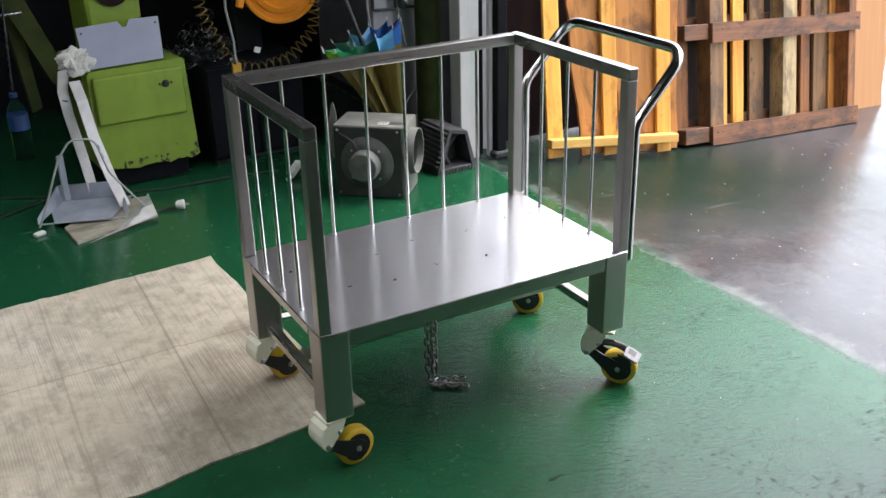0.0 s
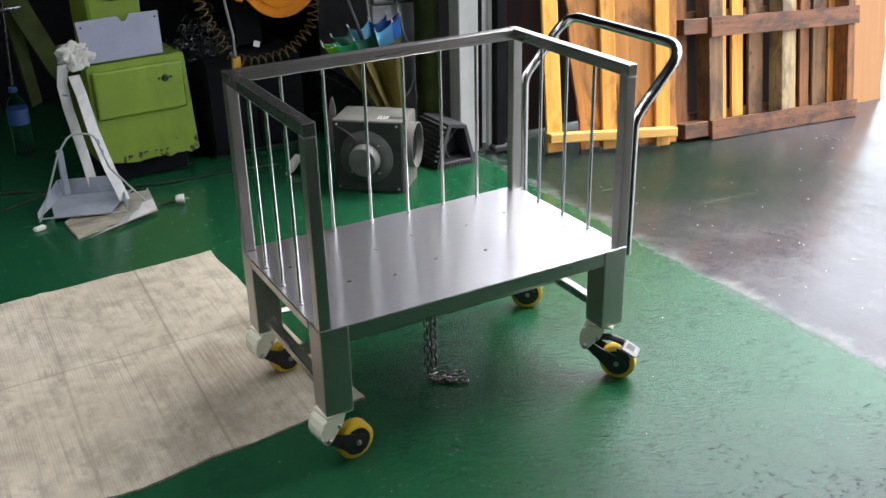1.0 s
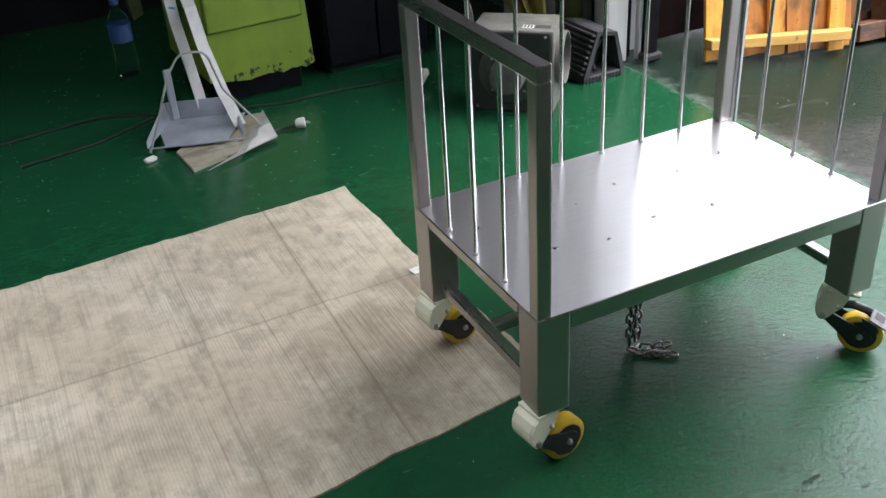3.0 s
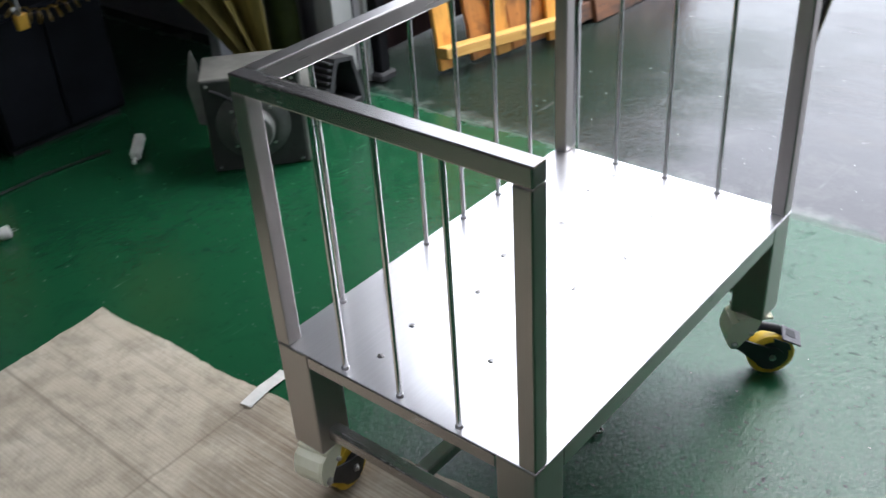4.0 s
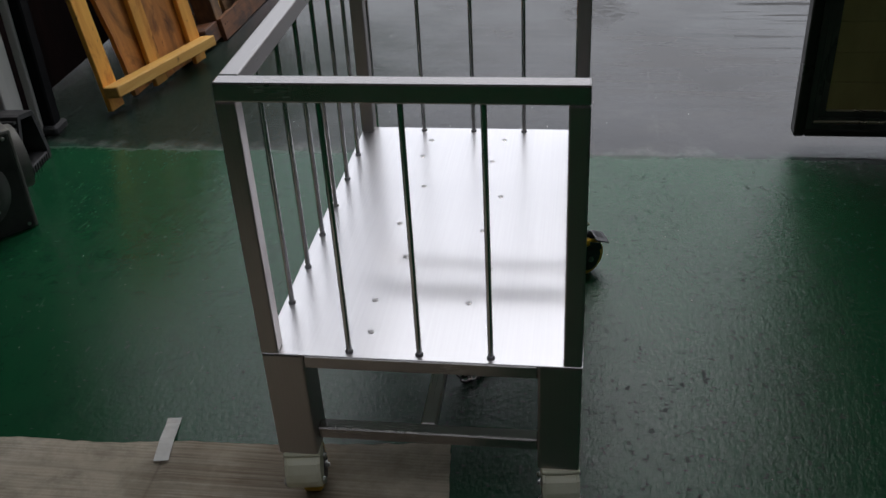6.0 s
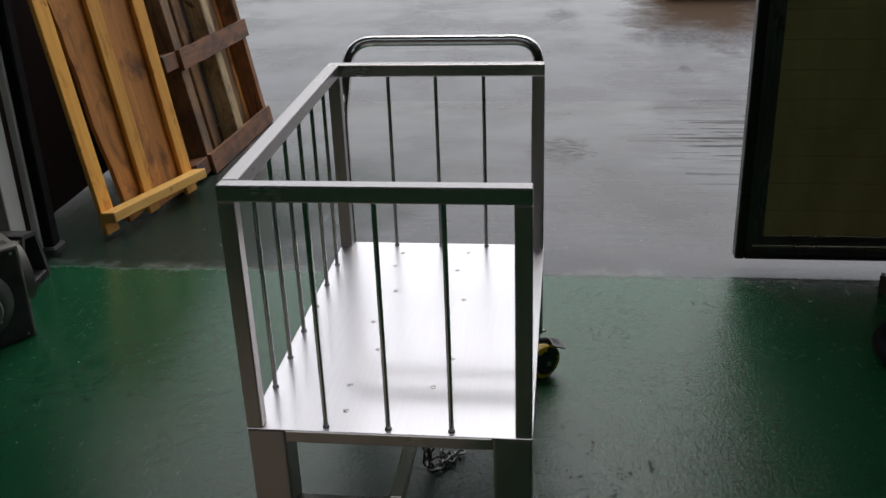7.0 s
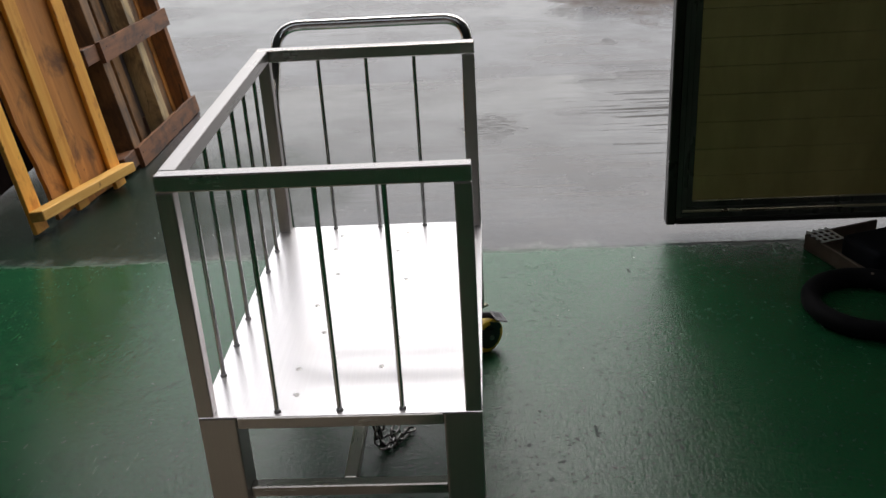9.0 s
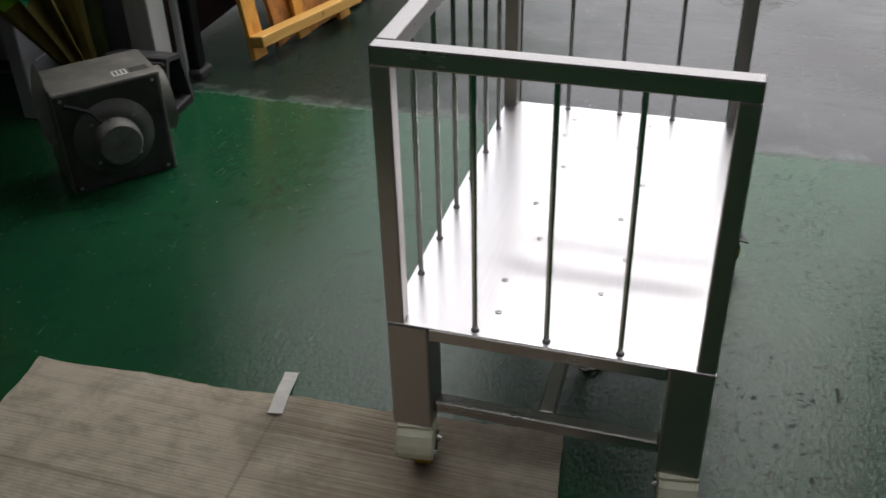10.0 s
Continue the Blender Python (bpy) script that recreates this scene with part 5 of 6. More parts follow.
def build_bottle():
    m = pose(-0.318, 2.545, 0.245)
    t = thing("water_bottle", m, "clear plastic water bottle with blue label hanging under a rod", "bottle")
    b = bmesh.new()
    lathe(b, [(0, 0.030), (0.004, 0.040), (0.02, 0.043), (0.06, 0.0415), (0.075, 0.043), (0.10, 0.0415), (0.20, 0.0425), (0.235, 0.036), (0.262, 0.016), (0.285, 0.014)], (0, 0, 0), (0, 0, 1), 28)
    body = part("bottle_body", b, M["bottle"], t)
    b = bmesh.new()
    lathe(b, [(0.140, 0.0435), (0.208, 0.0435)], (0, 0, 0), (0, 0, 1), 28)
    part("label_band", b, M["blue_label"], t, "blue paper band")
    b = bmesh.new()
    lathe(b, [(0.28, 0.017), (0.298, 0.017), (0.300, 0.015)], (0, 0, 0), (0, 0, 1), 20)
    part("cap", b, M["blue_label"], t)
    r = thing("hanging_rod", pose(-0.318, 2.545, 0), "thin dull steel rod hanging above the bottle", "rod")
    b = bmesh.new()
    cyl(b, (0.0, 0, 0.542), (0.05, 0.0, 1.25), 0.006, n=12)
    part("rod", b, M["zinc_dark"], r)
    b = bmesh.new()
    tube(b, [(-0.10, 0, 0.86), (0.02, 0, 0.87), (0.10, 0.05, 0.865)], 0.006, 8)
    part("cross_rod", b, M["zinc_dark"], r)


build_bottle()


def ribbon(bm, pts, wx, thick):
    """A flat strip along points, its width along x."""
    rings = []
    for p in pts:
        p = Vector(p)
        rings.append([bm.verts.new(p + Vector(o)) for o in ((-wx, 0, 0), (wx, 0, 0), (wx, thick, 0), (-wx, thick, 0))])
    for A, B in zip(rings, rings[1:]):
        for k in range(4):
            bm.faces.new((A[k], A[(k + 1) % 4], B[(k + 1) % 4], B[k]))
    bm.faces.new(rings[0][::-1])
    bm.faces.new(rings[-1])
    return bm


def build_dustpan():
    m = pose(-0.10, 2.33, 0.022, 0, 0, 12)
    t = thing("dustpan", m, "grey sheet-metal dustpan with film-wrapped handle strips", "dustpan")
    w, wb, d, h = 0.182, 0.118, 0.130, 0.082
    tray = m.inverted() @ pose(-0.128, 2.370, 0.022, 0, 0, -18)
    b = bmesh.new()
    prism(b, [(-w, -d), (w, -d), (wb, d), (-wb, d)], 0.0, 0.003, Matrix.Rotation(radians(90), 4, "X"))
    bmesh.ops.translate(b, vec=(0, 0, 0.003), verts=b.verts)
    part("pan_floor", b, M["pan"], t, "", tray)
    part("pan_lip", boxm(-w + 0.004, w - 0.004, -d - 0.006, -d - 0.0005, 0.0, 0.006, 0.001), M["pan"], t, "", tray)
    b = prism(bmesh.new(), [(-wb, 0.0), (wb, 0.0), (wb + 0.012, h), (-wb - 0.012, h)], d + 0.0005, d + 0.0035)
    part("pan_back", b, M["pan"], t, "", tray)
    for s in (-1, 1):
        b = bmesh.new()
        q = [(s * (w + 0.001), -d, 0.0035), (s * (wb + 0.001), d, 0.0035), (s * (wb + 0.014), d, h), (s * (w + 0.006), -d * 0.75, 0.020)]
        a = [b.verts.new(v) for v in q]
        c = [b.verts.new((v[0] + s * 0.003, v[1], v[2])) for v in q]
        b.faces.new(a)
        b.faces.new(c[::-1])
        for i in range(4):
            b.faces.new((a[i], a[(i + 1) % 4], c[(i + 1) % 4], c[i]))
        part("pan_side", b, M["pan"], t, "", tray)
    # two film-wrapped strips that cross above the pan
    b = bmesh.new()
    ribbon(b, [(0.072, 0.16, 0.0), (0.045, 0.15, 0.20), (0.000, 0.11, 0.42), (-0.015, 0.09, 0.53), (-0.005, 0.07, 0.62)], 0.022, 0.006)
    part("handle_strip", b, M["white_film"], t, "strip wrapped in white film")
    b = bmesh.new()
    ribbon(b, [(0.118, -0.05, 0.012), (0.092, 0.0, 0.15), (0.066, 0.05, 0.33), (0.052, 0.07, 0.48), (0.030, 0.06, 0.57)], 0.024, 0.006)
    part("handle_strip", b, M["white_film"], t, "strip wrapped in white film")
    for x, y, z, a in ((-0.010, 0.098, 0.485, 20), (0.080, 0.022, 0.235, 74), (0.074, 0.033, 0.275, 74)):
        q = boxm(-0.012, 0.012, -0.0026, -0.0014, -0.004, 0.004, 0, m=pose(x, y, z, -15, a, 0))
        part("print_bar", q, M["blue_print"], t)
    part("bracket", boxm(-0.075, -0.045, 0.145, 0.158, 0.03, 0.24, 0.004), M["pan"], t)
    # crumpled rag on the handle end
    r = bmesh.new()
    bmesh.ops.create_icosphere(r, subdivisions=4, radius=0.060)
    for v in r.verts:
        d = noise.voronoi(v.co * 26 + Vector((3, 1, 7)))[0]
        k = 0.86 + 0.55 * (d[1] - d[0]) + 0.55 * noise.noise(v.co * 15) + 0.22 * noise.noise(v.co * 60)
        v.co = Vector((v.co.x * 1.2, v.co.y * 0.75, v.co.z * (1.05 if v.co.z < 0 else 0.9))) * k
        v.co.x += 0.35 * v.co.z
    bmesh.ops.translate(r, vec=(-0.068, 2.430, 0.672), verts=r.verts)
    solid("rag", r, M["rag"], "crumpled white rag on top of the dustpan handle", "rag", smooth=24)
    # board and bent sheet under the pan
    def plate(pts, z0, z1, rise=0.0):
        b = bmesh.new()
        low = [b.verts.new((x, y, z0 + rise * (y - 2.0))) for x, y in pts]
        high = [b.verts.new((x, y, z1 + rise * (y - 2.0))) for x, y in pts]
        b.faces.new(low[::-1])
        b.faces.new(high)
        for k in range(len(pts)):
            q = (k + 1) % len(pts)
            b.faces.new((low[k], low[q], high[q], high[k]))
        return b

    solid("scrap_board", plate([(-0.25, 2.242), (-0.232, 2.047), (0.134, 2.179), (0.157, 2.436), (-0.06, 2.46)], 0.0005, 0.012), M["scrap_wood"], "worn pale board lying under the dustpan", "board")
    sh = solid("folded_sheet", plate([(-0.188, 2.004), (0.127, 2.144), (0.150, 2.404), (0.070, 2.270), (-0.055, 2.085)], 0.0135, 0.0155, 0.05), M["pan_bright"], "bent bright metal sheet with torn white film", "metal sheet")
    part("torn_film", plate([(-0.02, 2.082), (0.122, 2.146), (0.138, 2.270), (0.086, 2.250), (0.060, 2.190), (0.02, 2.150)], 0.0158, 0.0165, 0.05), M["white_film"], sh, "torn white film")


build_dustpan()


def build_cables():
    c = bmesh.new()
    tube(c, rounded([(0.12, 2.22, 0.010), (0.17, 2.235, 0.008), (0.235, 2.214, 0.014)], 0.05), 0.0055, 8)
    t = thing("plug_lead", pose(0, 0, 0), "short black lead with a white plug on the floor", "plug")
    part("lead", c, M["black_cable"], t)
    c = bmesh.new()
    lathe(c, [(0, 0.012), (0.012, 0.021), (0.036, 0.022), (0.040, 0.017)], (0.225, 2.217, 0.023), (0.95, -0.25, 0.02), 18)
    plug = part("plug", c, M["plug_white"], t, "white round plug")
    for s in (-1, 1):
        c = bmesh.new()
        cyl(c, (0.262, 2.207 + s * 0.008, 0.024), (0.282, 2.202 + s * 0.008, 0.024), 0.0022, n=8)
        part("pin", c, M["zinc"], plug)
    c = bmesh.new()
    tube(c, rounded([(-0.9, 2.72, 0.006), (-0.45, 2.80, 0.006), (-0.1, 2.62, 0.006), (0.25, 2.50, 0.006), (0.55, 2.50, 0.006), (0.80, 2.46, 0.006)], 0.2), 0.005, 8)
    solid("floor_cable", c, M["black_cable"], "thin black cable lying across the floor", "cable")
    c = bmesh.new()
    tube(c, rounded([(-0.8, 2.46, 0.006), (-0.5, 2.52, 0.006), (-0.25, 2.66, 0.006)], 0.2), 0.005, 8)
    solid("floor_cable", c, M["black_cable"], "thin black cable lying across the floor", "cable")
    c = bmesh.new()
    tube(c, rounded([(-0.345, 2.25, 0.03), (-0.30, 2.26, 0.12), (-0.22, 2.28, 0.30), (-0.16, 2.29, 0.375), (-0.06, 2.30, 0.36), (-0.02, 2.30, 0.20), (0.10, 2.26, 0.03)], 0.06), 0.0045, 8)
    solid("grey_lead", c, M["grey_cable"], "grey lead looped over the dustpan", "cable")
    c = bmesh.new()
    box(c, -0.025, 0.025, -0.014, 0.014, 0, 0.018, 0.005, m=pose(-0.352, 2.235, 0.0, 0, 0, 25))
    solid("lead_connector", c, M["plug_white"], "white connector at the end of the grey lead", "plug")
    c = bmesh.new()
    box(c, -0.052, 0.052, -0.018, 0.018, 0, 0.034, 0.006, m=pose(0.84, 2.33, 0.028, 0, -22, 38))
    box(c, -0.078, -0.050, -0.006, 0.006, 0.006, 0.022, 0.003, m=pose(0.84, 2.33, 0.028, 0, -22, 38))
    solid("white_block", c, M["plug_white"], "small white plastic piece lying on the floor", "plastic piece")


build_cables()


def build_fan():
    m = pose(0.912, 1.998, 0, 0, 0, -41.7)
    t = thing("blower_fan", m, "grey boxed blower fan with a round motor on its dusty face", "fan")
    w, d, h = 0.33, 0.22, 0.335
    part("casing", boxm(0, w, 0.0, d, 0.0, h, 0.006, seg=2), M["fan_light"], t)
    f = part("face_plate", boxm(0.004, w - 0.012, -0.006, -0.0005, 0.004, h - 0.006, 0.004), M["fan_dark"], t, "dusty dark face plate")
    for x in (0.022, w - 0.03):
        for z in (0.02, h - 0.02):
            b = bmesh.new()
            lathe(b, [(0, 0.006), (0.004, 0.005)], (x, -0.0065, z), (0, -1, 0), 8)
            part("screw", b, M["zinc"], f)
    b = bmesh.new()
    lathe(b, [(0, 0.124), (0.005, 0.123), (0.016, 0.104), (0.022, 0.094), (0.024, 0.080)], (0.155, -0.0062, 0.165), (0, -1, 0), 36)
    part("mounting_ring", b, M["ring_grey"], t)
    b = bmesh.new()
    lathe(b, [(0, 0.072), (0.060, 0.070), (0.072, 0.062), (0.075, 0.020), (0.073, 0.0)], (0.155, -0.008, 0.165), (0, -1, 0), 36)
    mo = part("motor", b, M["motor"], t, "round grey motor")
    for k in range(4):
        a = math.pi / 4 + k * math.pi / 2
        b = bmesh.new()
        lathe(b, [(0, 0.006), (0.005, 0.005)], (0.155 + 0.090 * math.cos(a), -0.0275, 0.165 + 0.090 * math.sin(a)), (0, -1, 0), 8)
        part("bolt", b, M["zinc"], mo)
    b = bmesh.new()
    tube(b, rounded([(0.125, -0.03, 0.22), (0.10, -0.02, 0.262), (0.06, -0.01, 0.285), (0.03, -0.010, 0.30)], 0.02), 0.006, 8)
    part("motor_lead", b, M["black_cable"], t)
    # round outlet on the side
    b = bmesh.new()
    lathe(b, [(0, 0.104), (0.034, 0.104), (0.034, 0.098), (0.002, 0.098)], (w + 0.0005, 0.115, 0.195), (1, 0, 0), 40)
    part("outlet_collar", b, M["fan_light"], t)
    # flat disc whose near-black colour stands in for the shaded outlet interior
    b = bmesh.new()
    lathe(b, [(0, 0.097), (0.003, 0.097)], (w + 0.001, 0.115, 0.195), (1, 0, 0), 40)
    part("outlet_shadow", b, M["dark_box"], t, "near-black disc painted as the dark inside of the outlet")
    part("label_plate", boxm(0.200, 0.245, 0.035, 0.075, h + 0.0003, h + 0.001), M["label_white"], t, "white printed label")
    for k in range(3):
        part("label_bar", boxm(0.206 + k * 0.013, 0.212 + k * 0.013, 0.040, 0.070, h + 0.0012, h + 0.0015), M["label_dark"], t)
    part("label_plate", boxm(0.250, 0.310, 0.040, 0.075, h + 0.0003, h + 0.001), M["label_dark"], t, "dark printed label")
    part("lug", prism(bmesh.new(), [(-0.0005, 0.15), (-0.0005, 0.37), (-0.012, 0.42), (-0.020, 0.41), (-0.045, 0.30), (-0.030, 0.16)], 0.060, 0.066), M["fan_light"], t, "bent sheet lug")


build_fan()


def build_umbrella():
    """A closed striped umbrella stood on its tip behind the fan: a fluted cone, wide end up."""
    tip, top = Vector((1.350, 2.13, 0.065)), Vector((1.178, 2.20, 0.655))
    t = thing("umbrella", pose(0, 0, 0), "loosely closed olive umbrella with green and blue panels", "umbrella")
    ax = (top - tip).normalized()
    u = Vector((1, 0, 0))
    u = (u - ax * u.dot(ax)).normalized()
    w = ax.cross(u)
    ribs = 12
    order = [5, 4, 3, 2, 1, 0, 0, 1, 2, 3, 4, 5]
    for k in range(ribs):
        for name, s0, s1, mat in (("cloth_fold", 0.0, 0.86, "olive"), ("cloth_tip", 0.862, 1.0, "cloth%d" % order[k])):
            b = bmesh.new()
            rows = []
            for i in range(8):
                s = s0 + (s1 - s0) * i / 7
                row = []
                for j in range(9):
                    a0 = 2 * math.pi * (k + j / 8) / ribs
                    fold = abs(j / 8 - 0.5) * 2
                    r = (0.018 + 0.165 * s ** 1.25) * (0.46 + 0.54 * fold ** 1.3 if s < 0.8 else 0.46 + 0.54 * fold ** 1.3 + (s - 0.8) * (1 - fold) * 1.6)
                    edge = (0.034 * (fold ** 2) - 0.02) * max(0.0, s - 0.86) / 0.14
                    p = tip + ax * ((s + edge) * 0.60 + 0.02) + (u * math.cos(a0) * 1.1 + w * math.sin(a0) * 0.8) * r
                    row.append(b.verts.new(p))
                rows.append(row)
            for A, B in zip(rows, rows[1:]):
                for j in range(8):
                    b.faces.new((A[j], A[j + 1], B[j + 1], B[j]))
            bmesh.ops.solidify(b, geom=b.faces[:], thickness=0.0015)
            part(name, b, M[mat], t, smooth=60)
        a0 = 2 * math.pi * k / ribs
        b = bmesh.new()
        e = tip + ax * 0.630 + (u * math.cos(a0) * 1.1 + w * math.sin(a0) * 0.8) * 0.185
        cyl(b, e, e + ax * 0.018 + (u * math.cos(a0) + w * math.sin(a0)) * 0.004, 0.0035, 0.002, n=8)
        part("rib_tip", b, M["white_film"], t)
    b = bmesh.new()
    cyl(b, tip - ax * 0.04, top + ax * 0.35 + Vector((-0.02, 0, 0)), 0.010, n=12)
    part("shaft", b, M["black_plastic"], t)


build_umbrella()


def build_ramp():
    """Black rubber kerb ramp tipped on its side, ribs on the steep face, hollow end."""
    m = pose(1.425, 1.965, 0.0, 0, 0, 3)
    t = thing("kerb_ramp", m, "dusty black rubber kerb ramp with ribbed slope", "ramp")
    d = 0.24
    part("slope", prism(bmesh.new(), [(0.0, 0.0), (0.004, 0.030), (0.070, 0.215), (0.088, 0.215), (0.030, 0.030), (0.030, 0.0)], 0.0, d), M["rubber"], t)
    part("top_skin", prism(bmesh.new(), [(0.0885, 0.215), (0.172, 0.196), (0.172, 0.180), (0.084, 0.198)], 0.0, d), M["rubber"], t)
    part("side_wall", prism(bmesh.new(), [(0.1725, 0.196), (0.215, 0.035), (0.215, 0.0), (0.196, 0.0), (0.196, 0.032), (0.160, 0.178)], 0.0, d), M["rubber"], t)
    part("base", boxm(0.031, 0.1955, 0.0, d, 0.0, 0.026, 0.004), M["rubber"], t)
    part("back_plate", prism(bmesh.new(), [(0.040, 0.028), (0.190, 0.028), (0.158, 0.176), (0.084, 0.194)], 0.12, 0.135), M["rubber"], t)
    for a, b in (((0.050, 0.075), (0.150, 0.175)), ((0.100, 0.030), (0.060, 0.110))):
        c = bmesh.new()
        tube(c, [(a[0], 0.06, a[1]), (b[0], 0.06, b[1])], 0.011, 8)
        part("web", c, M["rubber"], t)
    lean_to = math.degrees(math.atan2(0.066, 0.185))
    for k in range(8):
        z = 0.040 + k * 0.0225
        x = 0.004 + (z - 0.030) * 0.066 / 0.185
        part("rib", boxm(-0.020, 0.002, 0.006, d - 0.006, -0.005, 0.005, 0.002, m=pose(x, 0, z, 0, lean_to, 0)), M["rubber"], t)
    for k in range(11):
        part("tooth", boxm(0.012 + k * 0.018, 0.020 + k * 0.018, -0.005, -0.0003, 0.0, 0.024, 0.001), M["rubber"], t)


build_ramp()


def build_partition():
    solid("steel_partition", boxm(1.345, 1.785, 2.44, 2.50, 0.0, 2.6, 0.004), M["partition"], "dull grey steel partition behind the fan", "partition", "structure")
    b = bmesh.new()
    cyl(b, (1.585, 2.33, 0.0), (1.585, 2.33, 3.2), 0.062, n=28)
    solid("round_column", b, M["old_green"], "dark greenish round pipe column", "column", "structure")
    b = bmesh.new()
    tube(b, rounded([(1.44, 2.42, 0.95), (1.47, 2.41, 0.70), (1.50, 2.40, 0.55), (1.56, 2.39, 0.45), (1.55, 2.38, 0.34), (1.46, 2.38, 0.24), (1.36, 2.40, 0.22)], 0.08), 0.006, 8)
    solid("wall_cable", b, M["grey_cable"], "pale grey cable looping down the partition", "cable")
    # square hooks of black bar
    for x, s in ((1.39, 0.060), (1.52, 0.048)):
        b = bmesh.new()
        tube(b, rounded([(x - s, 2.40, 1.0), (x - s, 2.40, 0.735), (x + s, 2.40, 0.728), (x + s, 2.40, 1.0)], 0.012), 0.008, 8)
        solid("bar_hook", b, M["black_plastic"], "square black bar bracket hanging on the partition", "bracket", group="bar brackets on the partition")
    b = bmesh.new()
    tube(b, [(1.52 + 0.035 * math.cos(a), 2.385, 0.80 + 0.045 * math.sin(a)) for a in (2 * math.pi * i / 24 for i in range(24))], 0.006, 8, True)
    solid("wire_ring", b, M["white_film"], "white cable ring hanging in a black bracket", "cable")
    b = bmesh.new()
    tube(b, [(1.30, 2.41, 1.1), (1.305, 2.41, 0.75), (1.33, 2.42, 0.55)], 0.006, 8)
    solid("wall_cable", b, M["grey_cable"], "pale grey cable looping down the partition", "cable")


build_partition()


def build_reel():
    t = thing("hose_reel", pose(0.985, 2.72, 0.858), "orange round hose reel hanging in the dark corner", "hose reel")
    b = bmesh.new()
    lathe(b, [(0, 0.190), (0.014, 0.197), (0.026, 0.192), (0.026, 0.178), (0.012, 0.172), (0.012, 0.150), (0.024, 0.143), (0.026, 0.120), (0.014, 0.112), (0.016, 0.050), (0.030, 0.044), (0.030, 0.0)], (0, 0, 0), (-0.1, -1, -0.05), 48)
    part("disc", b, M["orange"], t)
    b = bmesh.new()
    lathe(b, [(0.0, 0.10), (0.09, 0.10)], (0.0, 0.005, 0), (0.1, 1, 0.05), 32)
    part("drum", b, M["black_plastic"], t)
    b = bmesh.new()
    lathe(b, [(0.022, 0.020), (0.036, 0.016)], (0, 0, 0), (-0.1, -1, -0.05), 16)
    part("hub", b, M["maroon"], t)
    part("hanger", boxm(-0.03, 0.03, 0.03, 0.10, 0.10, 1.9, 0.004), M["dark_box"], t)

    def coil(path, turns, r, name):
        pts = [Vector(p) for p in rounded(path, 0.12, 12)]
        seg = [(b - a).length for a, b in zip(pts, pts[1:])]
        tot = sum(seg)
        out = []
        n = turns * 12
        for i in range(n + 1):
            s = tot * i / n
            k = 0
            while k < len(seg) - 1 and s > seg[k]:
                s -= seg[k]
                k += 1
            p = pts[k].lerp(pts[k + 1], min(1, s / seg[k]))
            d = (pts[k + 1] - pts[k]).normalized()
            e1 = Vector((0, 1, 0))
            e2 = d.cross(e1).normalized()
            a = 2 * math.pi * i / 12
            out.append(p + (e1 * math.cos(a) + e2 * math.sin(a)) * r)
        return solid(name, tube(bmesh.new(), out, 0.0032, 6), M["hose_yellow"], "yellow spiral air hose hanging in a loop", "air hose")

    coil([(0.53, 2.66, 1.05), (0.57, 2.66, 0.75), (0.68, 2.66, 0.52), (0.80, 2.66, 0.47), (0.98, 2.66, 0.50), (1.12, 2.66, 0.62), (1.15, 2.68, 0.85)], 34, 0.026, "spiral_hose")
    t = thing("air_gun", pose(0.695, 2.62, 0.50), "yellow air gun fitting on a grey hose", "air gun")
    part("grip", boxm(-0.022, 0.022, -0.012, 0.012, -0.035, 0.022, 0.006, seg=2), M["brass"], t)
    b = bmesh.new()
    cyl(b, (0.0, 0, 0.015), (-0.03, -0.03, 0.05), 0.008, n=10)
    part("nozzle", b, M["zinc"], t)
    b = bmesh.new()
    tube(b, rounded([(0, 0, 0.02), (0.0, 0.0, 0.12), (-0.02, 0.01, 0.28), (0.0, 0.02, 0.60)], 0.1), 0.006, 8)
    part("hose", b, M["grey_cable"], t)
    t2 = thing("hose_fitting", pose(0.76, 2.66, 0.80), "orange plastic fitting beside the reel", "fitting")
    part("body", boxm(-0.018, 0.018, -0.012, 0.012, -0.03, 0.10, 0.006, m=pose(0, 0, 0, 0, 18, 0)), M["orange"], t2)


build_reel()


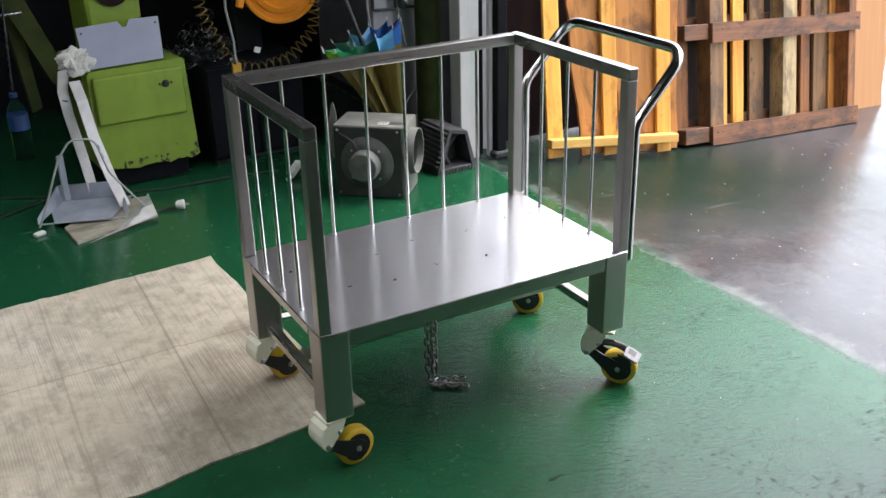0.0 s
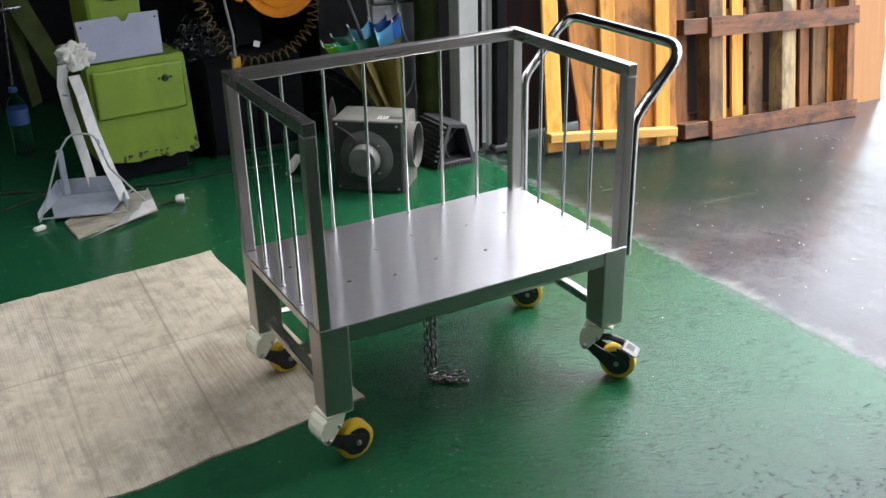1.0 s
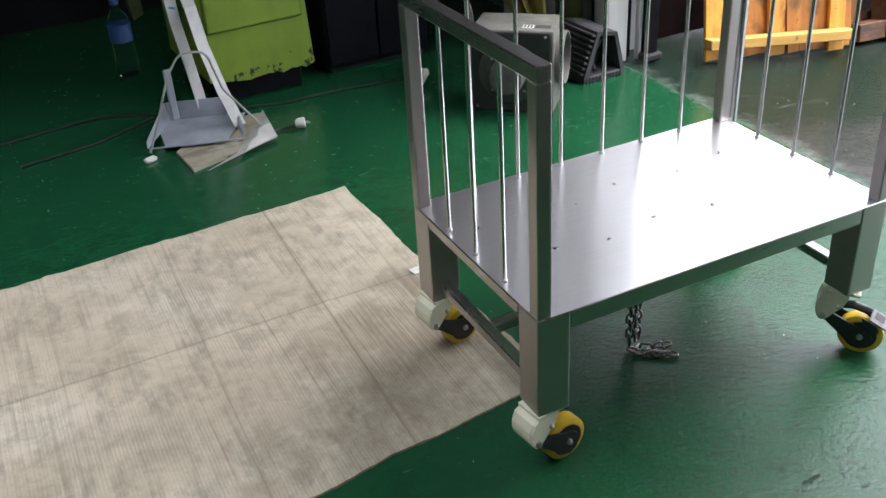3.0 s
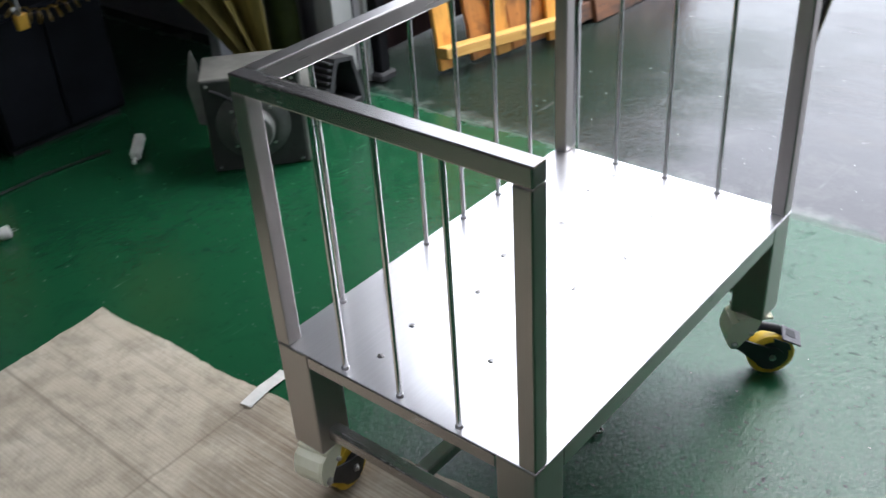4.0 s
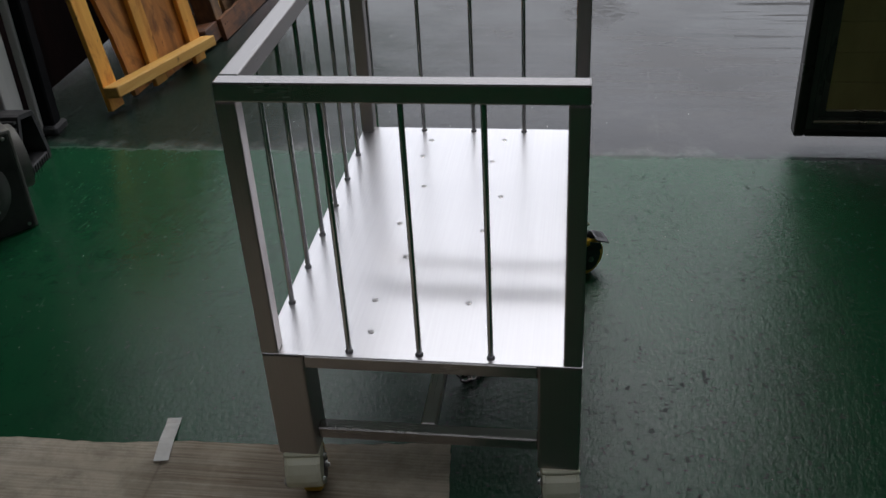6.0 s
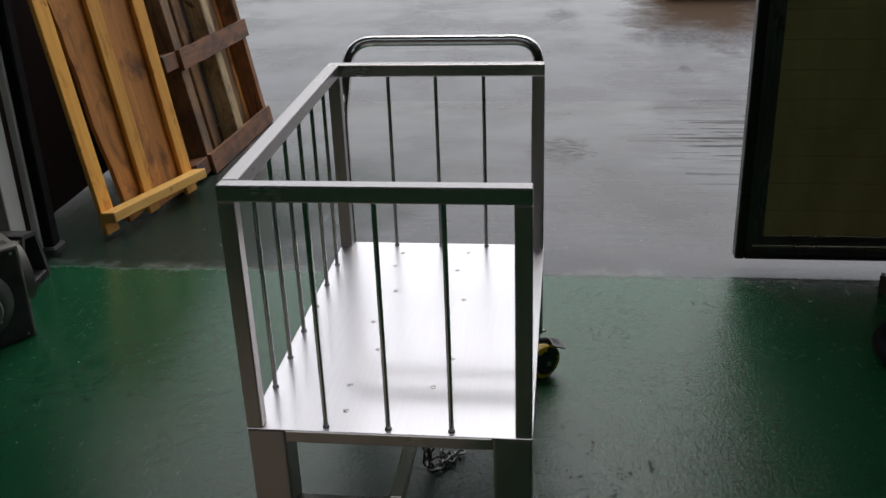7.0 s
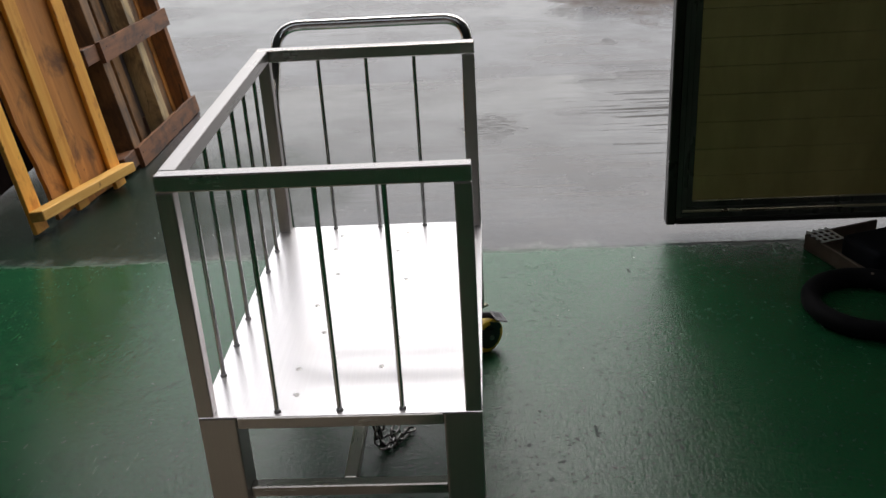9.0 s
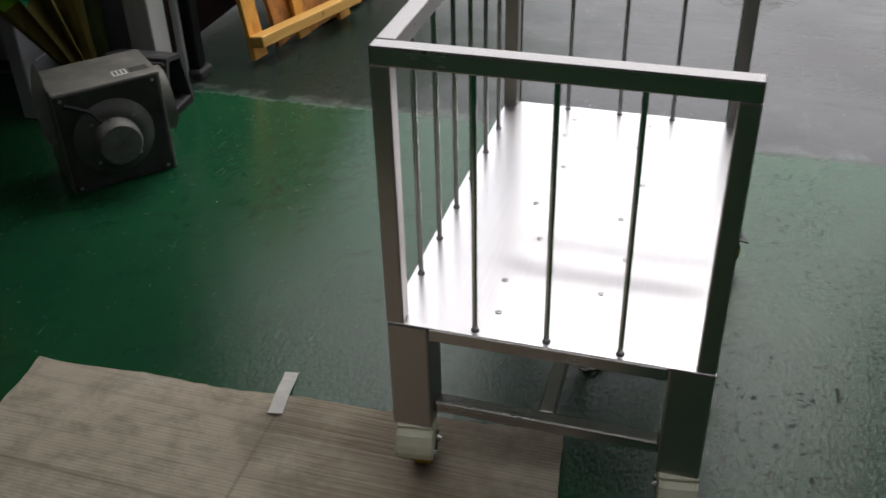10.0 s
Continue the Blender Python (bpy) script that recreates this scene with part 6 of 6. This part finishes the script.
def build_dark_corner():
    t = thing("dark_cabinet", pose(0.56, 2.72, 0), "low dark steel cabinet, its colour lowered for the unlit corner", "cabinet")
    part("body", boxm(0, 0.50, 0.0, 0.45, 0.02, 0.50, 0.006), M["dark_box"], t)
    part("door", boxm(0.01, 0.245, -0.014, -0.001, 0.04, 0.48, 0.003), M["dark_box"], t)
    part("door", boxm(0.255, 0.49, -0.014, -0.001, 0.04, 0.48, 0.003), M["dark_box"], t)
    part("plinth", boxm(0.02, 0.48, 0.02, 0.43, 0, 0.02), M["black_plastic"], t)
    # tangle of black steel swarf on it
    rng = random.Random(9)
    b = bmesh.new()
    for k in range(46):
        c = Vector((rng.uniform(0.44, 0.68), rng.uniform(2.68, 2.85), 0.51 + rng.uniform(0.0, 0.26) * rng.uniform(0.3, 1)))
        r, a = rng.uniform(0.010, 0.026), rng.uniform(0, 6.28)
        ax = Vector((rng.uniform(-1, 1), rng.uniform(-1, 1), rng.uniform(-0.5, 0.5))).normalized()
        u, w = frame_axes(ax)
        tube(b, [c + ax * (0.005 * i) + (u * math.cos(a + i * 0.8) + w * math.sin(a + i * 0.8)) * r for i in range(20)], 0.0018, 5)
    solid("swarf_heap", b, M["zinc_dark"], "tangled dark steel swarf on the cabinet", "swarf", "stuff")
    solid("paper_tag", boxm(-0.016, 0.016, -0.001, 0.001, -0.014, 0.014), M["label_white"], "small white tag hanging in the dark corner", "tag", m=pose(0.83, 2.69, 0.555, 0, 20, 0))
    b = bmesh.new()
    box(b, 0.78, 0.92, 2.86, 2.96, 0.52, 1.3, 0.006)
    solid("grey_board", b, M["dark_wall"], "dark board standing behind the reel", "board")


M["crate_brown"] = painted("worn_brown_board", (0.09, 0.062, 0.042), (0.05, 0.034, 0.023), 0.6, 0, 9)
build_dark_corner()


# ---- beside the door leaf ----
SITE = Matrix()


def build_stand():
    t = thing("floor_crate", pose(1.625, -1.185, 0, 0, 0, 200), "low brown crate with a white lattice rim beside the door", "crate")
    part("side", boxm(0, 0.36, -0.012, 0.0, 0.0, 0.062, 0.003), M["crate_brown"], t)
    part("side", boxm(0, 0.012, 0.001, 0.30, 0.0, 0.062, 0.003), M["crate_brown"], t)
    part("bottom", boxm(0.013, 0.36, 0.001, 0.30, 0.0, 0.012), M["crate_brown"], t)
    part("motor_block", boxm(0.14, 0.33, 0.03, 0.24, 0.0125, 0.11, 0.02, seg=3), M["dark_box"], t, "dark machine block")
    for k in range(4):
        part("lattice_bar", boxm(0.004 + k * 0.028, 0.012 + k * 0.028, -0.01, 0.085, 0.0625, 0.0665, 0.001), M["label_white"], t)
    for k in range(4):
        part("lattice_bar", boxm(0.0, 0.10, -0.008 + k * 0.026, 0.0 + k * 0.026, 0.067, 0.071, 0.001), M["label_white"], t)
    b = bmesh.new()
    tube(b, [(1.135 + 0.180 * math.cos(a), -1.240 + 0.180 * math.sin(a), 0.034) for a in (2 * math.pi * i / 48 for i in range(48))], 0.034, 14, True, (0.034, 0.030))
    solid("tyre", b, M["rubber_black"], "small black tyre lying on the floor", "tyre")


build_stand()


# ---- small litter on the floor and the yard ----
def build_litter():
    rng = random.Random(21)
    b = bmesh.new()
    for k in range(122):
        x, y = (rng.uniform(1.9, 4.0), rng.uniform(0.4, 1.6)) if k < 60 else (rng.uniform(1.8, 4.0), rng.uniform(-0.5, 1.6)) if k < 95 else (rng.uniform(-0.4, 1.6), rng.uniform(-0.8, 2.2))
        z = yard(x) + 0.0005 if x > SEAM + 0.03 else 0.0004
        s = rng.uniform(0.0008, 0.0019)
        box(b, -s, s, -s * rng.uniform(0.4, 1), s * 0.6, 0, s * 0.6, m=pose(x, y, z, rng.uniform(-20, 20), 0, rng.uniform(0, 180)))
    solid("floor_crumbs", b, M["tape"], "tiny pale crumbs scattered over floor and yard", "crumbs", "stuff")


build_litter()
